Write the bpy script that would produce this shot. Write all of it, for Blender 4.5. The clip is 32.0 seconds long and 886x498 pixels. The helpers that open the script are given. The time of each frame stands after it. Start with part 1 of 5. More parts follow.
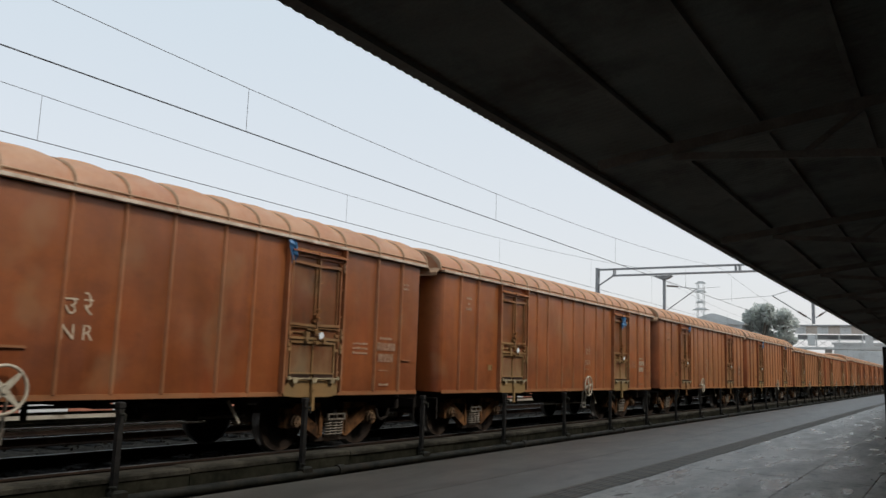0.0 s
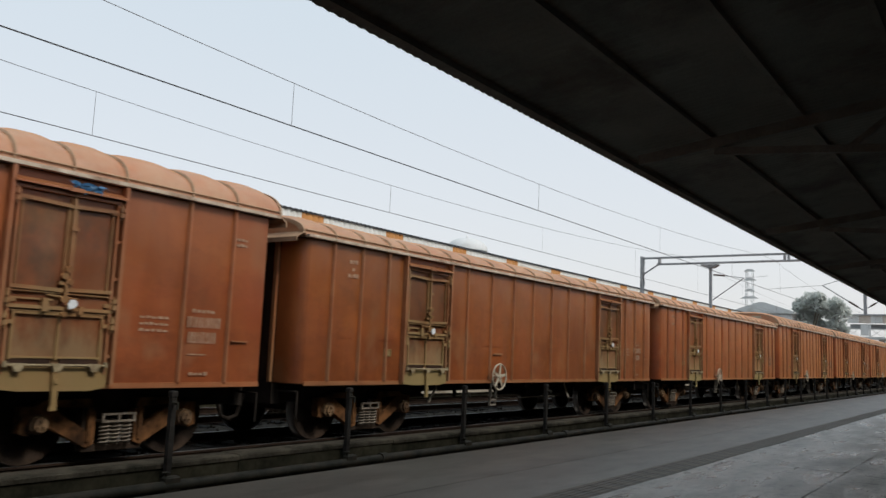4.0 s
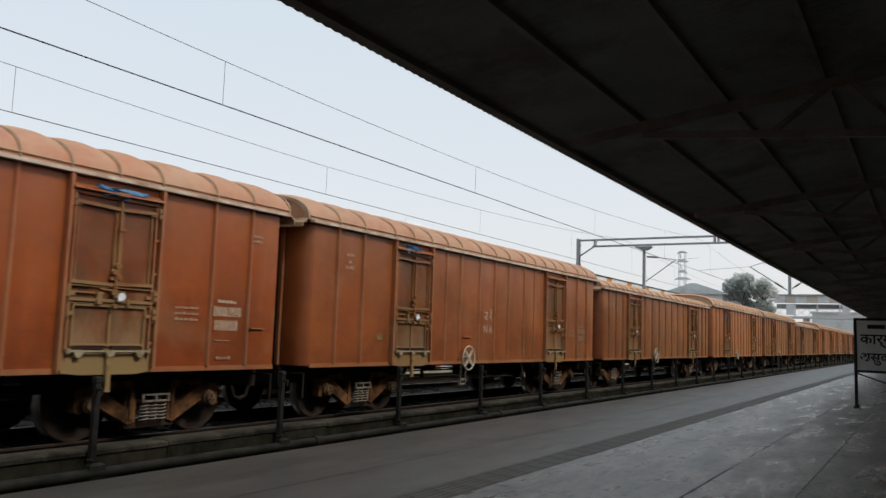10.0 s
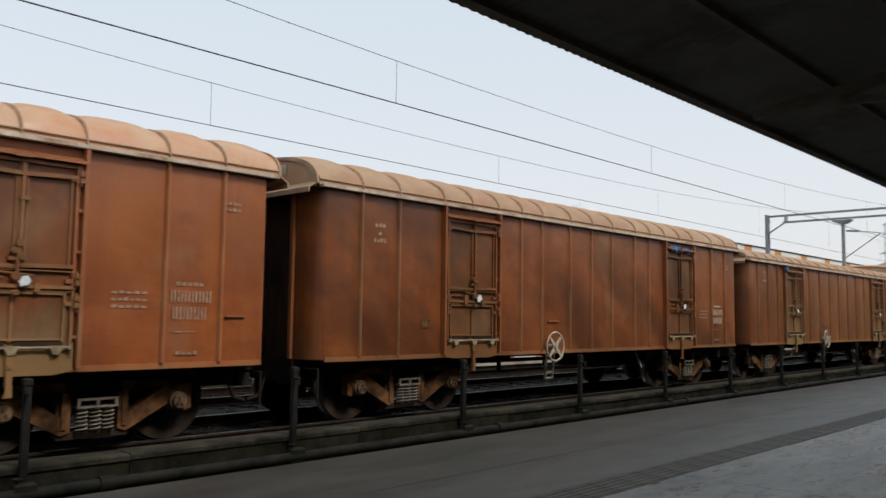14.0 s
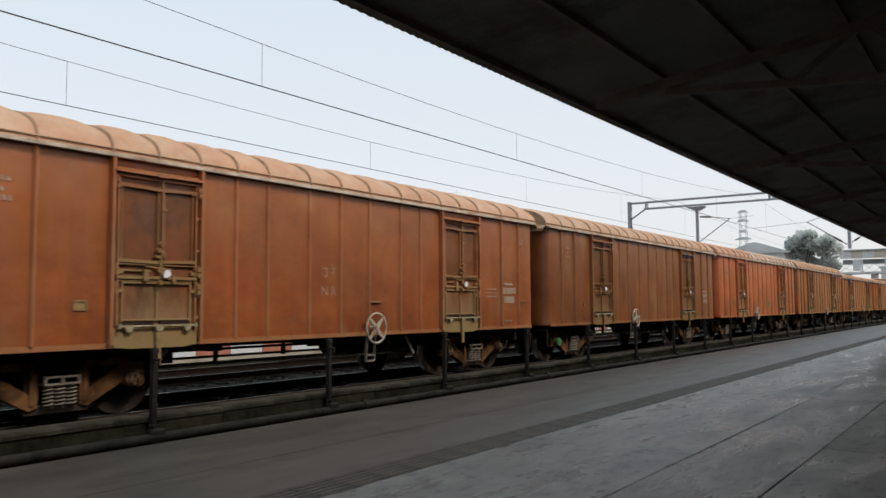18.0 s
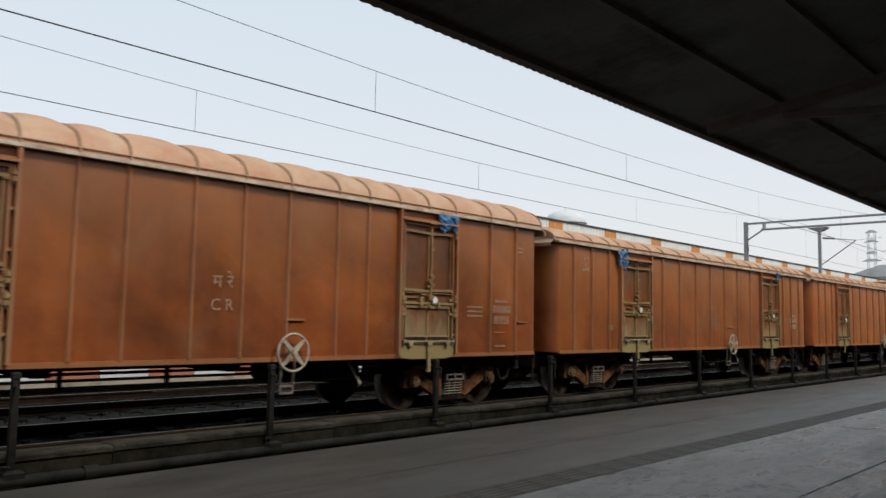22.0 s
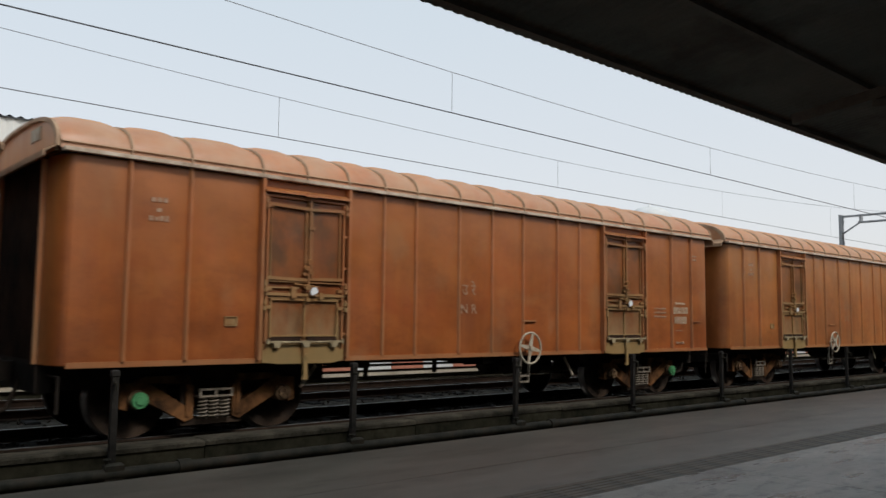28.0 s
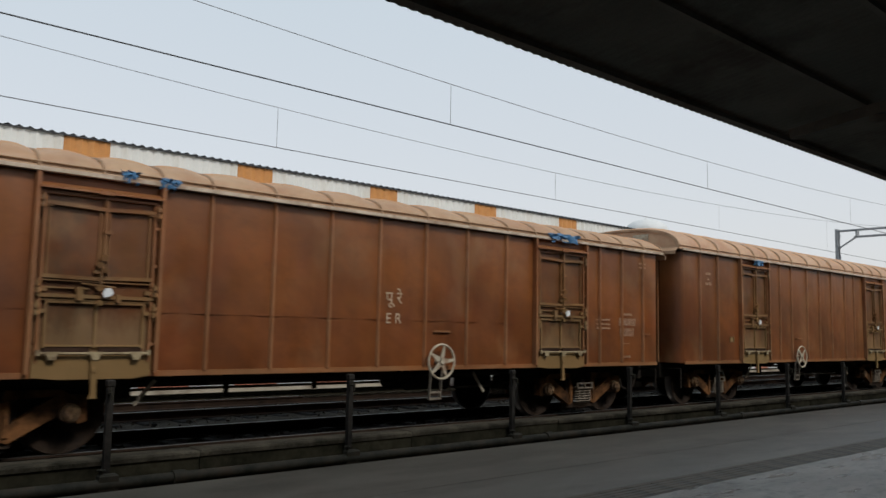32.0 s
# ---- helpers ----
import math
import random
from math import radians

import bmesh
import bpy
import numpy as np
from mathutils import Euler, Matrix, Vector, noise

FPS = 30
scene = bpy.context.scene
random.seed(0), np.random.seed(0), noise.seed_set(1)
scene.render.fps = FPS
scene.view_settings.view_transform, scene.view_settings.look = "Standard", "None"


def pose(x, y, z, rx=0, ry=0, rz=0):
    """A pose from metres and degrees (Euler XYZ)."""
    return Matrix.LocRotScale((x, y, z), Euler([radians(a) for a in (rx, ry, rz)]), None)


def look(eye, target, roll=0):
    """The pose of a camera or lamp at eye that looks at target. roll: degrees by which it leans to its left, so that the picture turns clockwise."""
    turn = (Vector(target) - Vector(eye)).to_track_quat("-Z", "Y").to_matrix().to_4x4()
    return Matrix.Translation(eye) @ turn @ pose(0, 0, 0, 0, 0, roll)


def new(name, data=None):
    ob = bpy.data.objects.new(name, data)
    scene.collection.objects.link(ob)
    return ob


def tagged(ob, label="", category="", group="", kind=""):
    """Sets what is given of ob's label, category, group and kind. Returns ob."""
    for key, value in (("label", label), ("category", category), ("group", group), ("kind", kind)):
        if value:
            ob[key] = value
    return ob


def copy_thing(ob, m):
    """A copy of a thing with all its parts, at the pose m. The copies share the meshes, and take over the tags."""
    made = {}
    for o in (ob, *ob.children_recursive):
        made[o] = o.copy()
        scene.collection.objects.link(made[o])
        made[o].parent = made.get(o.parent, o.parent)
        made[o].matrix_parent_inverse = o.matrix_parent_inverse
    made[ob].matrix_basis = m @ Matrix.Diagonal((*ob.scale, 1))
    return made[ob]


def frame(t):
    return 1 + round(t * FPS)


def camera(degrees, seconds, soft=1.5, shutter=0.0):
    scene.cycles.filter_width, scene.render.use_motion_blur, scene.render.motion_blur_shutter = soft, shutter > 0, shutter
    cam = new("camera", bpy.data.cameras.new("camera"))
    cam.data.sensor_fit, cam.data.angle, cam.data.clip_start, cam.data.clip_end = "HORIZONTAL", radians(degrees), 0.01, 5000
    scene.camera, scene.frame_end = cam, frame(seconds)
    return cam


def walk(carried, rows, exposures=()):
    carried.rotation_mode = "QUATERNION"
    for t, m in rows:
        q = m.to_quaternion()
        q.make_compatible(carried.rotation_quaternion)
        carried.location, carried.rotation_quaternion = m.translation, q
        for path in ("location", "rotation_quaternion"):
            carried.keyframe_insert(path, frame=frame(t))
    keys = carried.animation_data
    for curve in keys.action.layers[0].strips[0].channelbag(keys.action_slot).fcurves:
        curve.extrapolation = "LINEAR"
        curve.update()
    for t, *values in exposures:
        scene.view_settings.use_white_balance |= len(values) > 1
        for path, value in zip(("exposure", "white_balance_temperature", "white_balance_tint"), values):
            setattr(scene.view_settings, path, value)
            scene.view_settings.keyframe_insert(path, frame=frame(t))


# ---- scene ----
# World: x runs along the tracks, y from the platform across them, z up; z = 0 is the platform.
cam = camera(57.67, 32.0, shutter=0.1)

# seconds, eye x y z, heading (left of +y), pitch, lean
GAIT = [
    (0.0, 0.282, 0.681, 1.562, -57.60, 8.27, 1.97), (0.5, 0.265, 0.664, 1.572, -56.37, 8.37, 2.17), (1.0, 0.248, 0.647, 1.582, -56.04, 8.58, 2.22),
    (1.5, 0.231, 0.630, 1.592, -55.75, 8.24, 2.12), (2.0, 0.214, 0.614, 1.602, -55.68, 7.80, 1.95), (2.5, 0.197, 0.597, 1.612, -54.98, 7.77, 1.90),
    (3.0, 0.180, 0.580, 1.622, -54.44, 7.55, 3.02), (3.5, 0.163, 0.563, 1.632, -54.60, 7.30, 2.70), (5.5, 0.194, 0.577, 1.630, -54.12, 7.55, 1.73),
    (6.0, 0.201, 0.580, 1.629, -54.50, 7.94, 1.64), (6.5, 0.204, 0.559, 1.632, -55.01, 7.92, 1.44), (7.0, 0.206, 0.537, 1.635, -55.33, 7.27, 1.67),
    (7.5, 0.208, 0.516, 1.638, -55.25, 8.05, 1.26), (8.0, 0.211, 0.495, 1.640, -55.16, 8.32, 1.09), (8.5, 0.213, 0.473, 1.643, -54.08, 8.10, 1.04),
    (9.0, 0.215, 0.452, 1.646, -54.49, 7.26, -0.07), (9.5, 0.221, 0.476, 1.642, -57.28, 6.22, 1.19), (10.0, 0.227, 0.500, 1.638, -58.81, 6.10, 1.94),
    (10.5, 0.233, 0.524, 1.635, -57.94, 5.84, 2.22), (11.0, 0.239, 0.547, 1.631, -56.61, 5.96, 3.28), (11.5, 0.245, 0.571, 1.627, -55.64, 5.82, 3.28),
    (12.0, 0.251, 0.595, 1.623, -55.77, 6.36, 3.68), (12.5, 0.256, 0.619, 1.619, -55.92, 6.58, 3.63), (13.0, 0.262, 0.643, 1.616, -55.41, 6.71, 4.13),
    (13.5, 0.246, 0.590, 1.630, -53.83, 5.83, 3.04), (15.5, 0.122, 0.170, 1.739, -18.32, 5.63, -1.78), (16.0, 0.089, 0.125, 1.692, -32.32, 4.47, -0.59),
    (16.5, 0.055, 0.080, 1.646, -35.97, 3.92, 2.01), (17.0, 0.072, 0.078, 1.606, -50.56, 3.89, 2.51), (17.5, 0.102, 0.086, 1.567, -53.70, 3.24, 1.20),
    (18.0, 0.132, 0.093, 1.529, -54.85, 4.07, -0.31), (18.5, 0.110, 0.079, 1.541, -55.63, 4.68, -0.03), (19.0, 0.087, 0.064, 1.553, -51.30, 4.77, 2.02),
    (19.5, 0.065, 0.050, 1.565, -50.71, 4.97, 2.22), (20.0, 0.043, 0.035, 1.577, -50.31, 5.21, 2.02), (20.5, 0.021, 0.021, 1.588, -48.76, 4.34, 1.85),
    (21.0, -0.001, 0.006, 1.600, -47.82, 3.97, 0.59), (21.5, 0.002, -0.001, 1.603, -48.30, 4.49, 0.61), (22.0, 0.005, -0.007, 1.606, -47.21, 5.23, 1.00),
    (22.5, 0.009, -0.014, 1.610, -49.31, 5.26, 0.48), (23.0, 0.012, -0.021, 1.613, -49.53, 5.34, 0.11), (23.5, 0.016, -0.028, 1.616, -45.51, 6.39, 1.01),
    (24.0, 0.019, -0.035, 1.619, -40.84, 6.97, 0.24), (24.5, 0.016, -0.043, 1.616, -39.60, 6.89, 1.79), (26.5, 0.004, -0.076, 1.603, -41.32, 4.42, 0.58),
    (27.0, 0.001, -0.084, 1.600, -42.03, 5.24, -0.01), (27.5, -0.002, -0.092, 1.597, -42.29, 5.61, 0.38), (28.0, -0.005, -0.100, 1.593, -41.37, 5.12, 0.64),
    (28.5, -0.006, -0.098, 1.594, -40.79, 5.39, 0.65), (29.0, -0.006, -0.097, 1.595, -41.39, 5.86, 0.67), (29.5, -0.007, -0.095, 1.596, -41.61, 6.19, 1.18),
    (30.0, -0.008, -0.094, 1.597, -41.72, 6.34, 1.14), (30.5, -0.008, -0.092, 1.598, -41.69, 6.56, 1.32), (31.0, -0.009, -0.091, 1.599, -41.87, 6.61, 1.30),
    (31.5, -0.009, -0.089, 1.600, -41.86, 6.36, 1.42), (32.0, -0.010, -0.087, 1.601, -41.59, 5.91, 1.08),
]


def aimed(x, y, z, yaw, pitch, lean):
    a, b = radians(yaw), radians(pitch)
    ahead = Vector((-math.sin(a) * math.cos(b), math.cos(a) * math.cos(b), math.sin(b)))
    return look((x, y, z), Vector((x, y, z)) + ahead, lean)


walk(cam, [(t, aimed(*r)) for t, *r in GAIT],
     [(0, 0.30), (3, 0.32), (6, 0.27), (9, 0.22), (10, 0.33), (13, 0.39), (16, 0.18), (17, 0.36), (18, 0.40), (20, 0.40), (21, 0.36), (23, 0.32), (24, 0.18), (28, 0.27), (31, 0.18), (32, 0.16)])

# ---- light ----
world = bpy.data.worlds.new("sky")
scene.world = world
world.use_nodes = True
wn, wl = world.node_tree.nodes, world.node_tree.links
wn.clear()
w_out, w_bg, w_sky, w_mix = wn.new("ShaderNodeOutputWorld"), wn.new("ShaderNodeBackground"), wn.new("ShaderNodeTexSky"), wn.new("ShaderNodeMixRGB")
w_sky.sky_type, w_sky.sun_disc = "NISHITA", False
w_sky.sun_elevation, w_sky.sun_rotation = radians(46), radians(172)
w_sky.dust_density, w_sky.air_density, w_sky.ozone_density = 3.0, 1.0, 1.0
w_mix.inputs[0].default_value = 0.74
w_tc, w_sep, w_ramp = wn.new("ShaderNodeTexCoord"), wn.new("ShaderNodeSeparateXYZ"), wn.new("ShaderNodeValToRGB")
w_ramp.color_ramp.elements[0].position, w_ramp.color_ramp.elements[0].color = 0.05, (0.78, 0.777, 0.785, 1)
w_ramp.color_ramp.elements[1].position, w_ramp.color_ramp.elements[1].color = 0.62, (0.62, 0.745, 0.82, 1)
w_gain = wn.new("ShaderNodeMixRGB")
w_gain.blend_type = "MULTIPLY"
w_gain.inputs[0].default_value, w_gain.inputs[2].default_value = 1.0, (9.75, 9.75, 9.75, 1)
wl.new(w_tc.outputs["Generated"], w_sep.inputs[0])
wl.new(w_sep.outputs["Z"], w_ramp.inputs[0])
wl.new(w_ramp.outputs[0], w_gain.inputs[1])
wl.new(w_gain.outputs[0], w_mix.inputs[2])
w_bg.inputs[1].default_value = 0.10
wl.new(w_sky.outputs[0], w_mix.inputs[1])
wl.new(w_mix.outputs[0], w_bg.inputs[0])
wl.new(w_bg.outputs[0], w_out.inputs[0])
sun = new("sun", bpy.data.lights.new("sun", "SUN"))
sun.data.energy, sun.data.angle, sun.data.color = 1.4, radians(12), (1.0, 0.95, 0.88)
sun.matrix_world = look((6, -36, 50), (0, 10, 0))


# ---- mesh helpers ----
class Mesh:
    """Collects points and faces for one mesh."""

    def __init__(self):
        self.v, self.f, self.s = [], [], []

    def add(self, verts, faces, smooth=False):
        n = len(self.v)
        self.v += [tuple(p) for p in verts]
        self.f += [tuple(i + n for i in q) for q in faces]
        self.s += [smooth] * len(faces)
        return self

    def box(self, x0, x1, y0, y1, z0, z1):
        return self.add([(x0, y0, z0), (x1, y0, z0), (x1, y1, z0), (x0, y1, z0), (x0, y0, z1), (x1, y0, z1), (x1, y1, z1), (x0, y1, z1)],
                        [(3, 2, 1, 0), (4, 5, 6, 7), (0, 1, 5, 4), (1, 2, 6, 5), (2, 3, 7, 6), (3, 0, 4, 7)])

    def slab(self, x0, x1, y0, y1, z0, z1, c=0.01):
        """A box whose upper edges are chamfered by c."""
        p = [(x0, y0, z0), (x1, y0, z0), (x1, y1, z0), (x0, y1, z0), (x0, y0, z1 - c), (x1, y0, z1 - c), (x1, y1, z1 - c), (x0, y1, z1 - c),
             (x0 + c, y0 + c, z1), (x1 - c, y0 + c, z1), (x1 - c, y1 - c, z1), (x0 + c, y1 - c, z1)]
        q = [(3, 2, 1, 0), (8, 9, 10, 11)]
        for a in (0, 4):
            q += [(a + i, a + (i + 1) % 4, a + 4 + (i + 1) % 4, a + 4 + i) for i in range(4)]
        return self.add(p, q)

    def prism(self, outline, a, b, axis="y"):
        """An outline of (u, w) pairs pushed from a to b along an axis."""
        n = len(outline)
        put = {"x": lambda u, w, s: (s, u, w), "y": lambda u, w, s: (u, s, w), "z": lambda u, w, s: (u, w, s)}[axis]
        p = [put(u, w, a) for u, w in outline] + [put(u, w, b) for u, w in outline]
        return self.add(p, [tuple(range(n - 1, -1, -1)), tuple(range(n, 2 * n))] + [(i, (i + 1) % n, n + (i + 1) % n, n + i) for i in range(n)])

    def rod(self, a, b, r, n=8, r2=None):
        a, b = Vector(a), Vector(b)
        d = (b - a).normalized()
        s = d.orthogonal().normalized()
        t = d.cross(s)
        r2 = r if r2 is None else r2
        p = []
        for c, q in ((a, r), (b, r2)):
            p += [c + q * (math.cos(2 * math.pi * i / n) * s + math.sin(2 * math.pi * i / n) * t) for i in range(n)]
        self.add(p[:n] + p[n:], [(i, (i + 1) % n, n + (i + 1) % n, n + i) for i in range(n)], n > 6)
        return self.add(p, [tuple(range(n - 1, -1, -1)), tuple(range(n, 2 * n))])

    def bar(self, a, b, w, h):
        """A flat bar from a to b, w wide across and h high."""
        a, b = Vector(a), Vector(b)
        d = (b - a).normalized()
        up = Vector((0, 0, 1)) if abs(d.z) < 0.9 else Vector((0, 1, 0))
        s = d.cross(up).normalized() * w / 2
        t = s.cross(d).normalized() * h / 2
        p = [c + i * s + j * t for c in (a, b) for i, j in ((-1, -1), (1, -1), (1, 1), (-1, 1))]
        return self.add(p, [(3, 2, 1, 0), (4, 5, 6, 7), (0, 1, 5, 4), (1, 2, 6, 5), (2, 3, 7, 6), (3, 0, 4, 7)])

    def ring(self, c, r, w, axis="y", n=24, m=6):
        """A torus of radius r and tube w round an axis."""
        c = Vector(c)
        u, t, a = {"y": (Vector((1, 0, 0)), Vector((0, 0, 1)), Vector((0, 1, 0))), "z": (Vector((1, 0, 0)), Vector((0, 1, 0)), Vector((0, 0, 1))),
                   "x": (Vector((0, 1, 0)), Vector((0, 0, 1)), Vector((1, 0, 0)))}[axis]
        p = []
        for i in range(n):
            e = math.cos(2 * math.pi * i / n) * u + math.sin(2 * math.pi * i / n) * t
            p += [c + e * (r + w * math.cos(2 * math.pi * j / m)) + a * w * math.sin(2 * math.pi * j / m) for j in range(m)]
        return self.add(p, [(i * m + j, ((i + 1) % n) * m + j, ((i + 1) % n) * m + (j + 1) % m, i * m + (j + 1) % m) for i in range(n) for j in range(m)], True)

    def grid(self, rows, smooth=True):
        m = len(rows[0])
        return self.add([p for r in rows for p in r], [(i * m + j, i * m + j + 1, (i + 1) * m + j + 1, (i + 1) * m + j) for i in range(len(rows) - 1) for j in range(m - 1)], smooth)

    def welded(self):
        """Joins points that lie in one place."""
        seen, to = {}, []
        for p in self.v:
            to.append(seen.setdefault(tuple(round(c, 4) for c in p), len(seen)))
        self.v = list(seen)
        self.f = [tuple(to[i] for i in q) for q in self.f]
        return self

    def made(self, name, mat):
        me = bpy.data.meshes.new(name)
        me.from_pydata(self.v, [], self.f)
        me.materials.append(mat)
        me.polygons.foreach_set("use_smooth", self.s)
        me.update()
        return me


def part(name, m, mat, parent=None, label="", at=(0, 0, 0)):
    """Links a Mesh, or mesh data, as one object under a thing or a part."""
    ob = new(name, m.made(name, mat) if isinstance(m, Mesh) else m)
    ob.location = at
    if parent is not None:
        ob.parent = parent
    if label:
        ob["label"] = label
    return ob


def thing(name, label, category, group="", kind="", at=(0, 0, 0)):
    ob = new(name)
    ob.location = at
    ob.empty_display_size = 0.2
    return tagged(ob, label, category, group, kind)


# ---- materials ----
def mat_of(name):
    m = bpy.data.materials.new(name)
    m.use_nodes = True
    n, l = m.node_tree.nodes, m.node_tree.links
    return m, n, l, n["Principled BSDF"]


def noise_at(n, l, scale, detail=5, stretch=None, space="Object", rough=0.6):
    c = n.new("ShaderNodeTexCoord")
    t = n.new("ShaderNodeTexNoise")
    t.inputs["Scale"].default_value, t.inputs["Detail"].default_value, t.inputs["Roughness"].default_value = scale, detail, rough
    src = c.outputs[space]
    if stretch:
        mp = n.new("ShaderNodeMapping")
        mp.inputs["Scale"].default_value = stretch
        l.new(src, mp.inputs[0])
        src = mp.outputs[0]
    l.new(src, t.inputs["Vector"])
    return t.outputs["Fac"]


def ramp(n, l, fac, stops):
    r = n.new("ShaderNodeValToRGB")
    e = r.color_ramp.elements
    while len(e) < len(stops):
        e.new(0.5)
    for k, (p, c) in zip(e, stops):
        k.position, k.color = p, ((c, c, c, 1) if isinstance(c, (int, float)) else (*c, 1))
    l.new(fac, r.inputs[0])
    return r.outputs[0]


def mixed(n, l, fac, a, b, mode="MIX"):
    x = n.new("ShaderNodeMixRGB")
    x.blend_type = mode
    for i, s in ((0, fac), (1, a), (2, b)):
        if isinstance(s, (int, float)):
            x.inputs[i].default_value = s if i == 0 else (s, s, s, 1)
        elif isinstance(s, tuple):
            x.inputs[i].default_value = (*s, 1)
        else:
            l.new(s, x.inputs[i])
    return x.outputs[0]


def bumped(n, l, bsdf, fac, strength=0.3, dist=0.01):
    b = n.new("ShaderNodeBump")
    b.inputs["Strength"].default_value, b.inputs["Distance"].default_value = strength, dist
    l.new(fac, b.inputs["Height"])
    l.new(b.outputs[0], bsdf.inputs["Normal"])


def rough_mat(name, a, b, scale=3.0, rough=0.85, metal=0.0, fine=40.0, bump=0.3, dist=0.008, stain=None, stain_scale=0.7, stretch=None, space="Object", rand=0.0, spec=0.5):
    """A weathered surface: two tones at one scale, grain at a finer one, and stains."""
    m, n, l, p = mat_of(name)
    col = ramp(n, l, noise_at(n, l, scale, 6, stretch, space), [(0.32, a), (0.68, b)])
    g = noise_at(n, l, fine, 3, None, space)
    col = mixed(n, l, 0.5, col, ramp(n, l, g, [(0.25, 0.55), (0.75, 1.0)]), "MULTIPLY")
    if stain:
        s = ramp(n, l, noise_at(n, l, stain_scale, 7, stretch, space, 0.7), [(0.5, 0.0), (0.66, 0.85)])
        col = mixed(n, l, s, col, stain)
    if rand:
        o = n.new("ShaderNodeObjectInfo")
        col = mixed(n, l, 1.0, col, ramp(n, l, o.outputs["Random"], [(0.0, 1 - rand), (1.0, 1.0)]), "MULTIPLY")
    l.new(col, p.inputs["Base Color"])
    p.inputs["Roughness"].default_value, p.inputs["Metallic"].default_value = rough, metal
    p.inputs["Specular IOR Level"].default_value = spec
    bumped(n, l, p, g, bump, dist)
    return m


def wagon_paint(name, dust=0.0, dust_col=(0.36, 0.28, 0.15), dark=1.0, film_col=None, film=(0.35, 0.9), low=1.1, high=3.0, edge=None, grime=0.0, by_dust=False, soot=False):
    """Red oxide paint in the tint of the object's colour, with streaks, rust, patches and dust."""
    m, n, l, p = mat_of(name)
    o = n.new("ShaderNodeObjectInfo")
    c = n.new("ShaderNodeTexCoord")
    # world position keeps neighbouring wagons different: offset by the tint's alpha
    sh = n.new("ShaderNodeVectorMath")
    sh.operation = "ADD"
    sep = n.new("ShaderNodeCombineXYZ")
    mul = n.new("ShaderNodeMath")
    mul.operation = "MULTIPLY"
    mul.inputs[1].default_value = 613.0
    l.new(o.outputs["Alpha"], mul.inputs[0])
    l.new(mul.outputs[0], sep.inputs[0])
    l.new(c.outputs["Object"], sh.inputs[0])
    l.new(sep.outputs[0], sh.inputs[1])

    def tex(scale, stretch, detail=6, r=0.65):
        mp = n.new("ShaderNodeMapping")
        mp.inputs["Scale"].default_value = stretch
        t = n.new("ShaderNodeTexNoise")
        t.inputs["Scale"].default_value, t.inputs["Detail"].default_value, t.inputs["Roughness"].default_value = scale, detail, r
        l.new(sh.outputs[0], mp.inputs[0])
        l.new(mp.outputs[0], t.inputs["Vector"])
        return t.outputs["Fac"]

    base = mixed(n, l, 1.0, o.outputs["Color"], (dark, dark, dark), "MULTIPLY")
    # broad fading, then darker grime, then runs of rust
    col = mixed(n, l, ramp(n, l, tex(0.7, (0.55, 1, 1.6)), [(0.38, 0.0), (0.62, 0.9)]), base, mixed(n, l, 1.0, base, (1.38, 1.44, 1.36), "MULTIPLY"))
    col = mixed(n, l, ramp(n, l, tex(1.25, (0.6, 1, 0.9), 8, 0.72), [(0.48, 0.0), (0.66, 0.6)]), col, mixed(n, l, 1.0, base, (0.50, 0.47, 0.46), "MULTIPLY"))
    col = mixed(n, l, ramp(n, l, tex(1.9, (1, 1, 0.12), 4, 0.55), [(0.46, 0.0), (0.68, 0.42)]), col, mixed(n, l, 1.0, base, (0.55, 0.50, 0.48), "MULTIPLY"))
    col = mixed(n, l, ramp(n, l, tex(7.0, (1, 1, 0.10)), [(0.62, 0.0), (0.76, 0.14)]), col, (0.27, 0.16, 0.09))
    col = mixed(n, l, ramp(n, l, tex(11.0, (1, 1, 0.5), 6, 0.7), [(0.34, 0.12), (0.48, 0.0)]), col, mixed(n, l, 1.0, base, (0.60, 0.58, 0.58), "MULTIPLY"))
    col = mixed(n, l, ramp(n, l, tex(26.0, (1, 1, 1), 3), [(0.70, 0.0), (0.76, 0.5)]), col, (0.06, 0.028, 0.02))
    col = mixed(n, l, ramp(n, l, tex(1.1, (1, 1, 0.8), 3, 0.5), [(0.57, 0.0), (0.68, 0.35)]), col, (0.33, 0.19, 0.095))
    col = mixed(n, l, ramp(n, l, tex(0.55, (1, 1, 1.2), 5, 0.6), [(0.52, 0.0), (0.70, 0.6)]), col, mixed(n, l, 1.0, base, (1.12, 0.80, 0.62), "MULTIPLY"))
    col = mixed(n, l, ramp(n, l, tex(3.6, (1, 1, 0.16), 4, 0.6), [(0.55, 0.0), (0.70, 0.4)]), col, mixed(n, l, 1.0, base, (1.35, 1.55, 1.55), "MULTIPLY"))
    col = mixed(n, l, ramp(n, l, tex(2.3, (0.55, 1, 1.2), 4, 0.6), [(0.54, 0.0), (0.70, 0.42)]), col, mixed(n, l, 1.0, base, (1.30, 1.60, 1.75), "MULTIPLY"))
    if grime:
        col = mixed(n, l, ramp(n, l, tex(1.7, (1, 1, 0.75), 4, 0.6), [(0.50, 0.0), (0.64, grime)]), col, (0.035, 0.024, 0.015))
    at = n.new("ShaderNodeAttribute")
    at.attribute_type, at.attribute_name = "OBJECT", "dust"
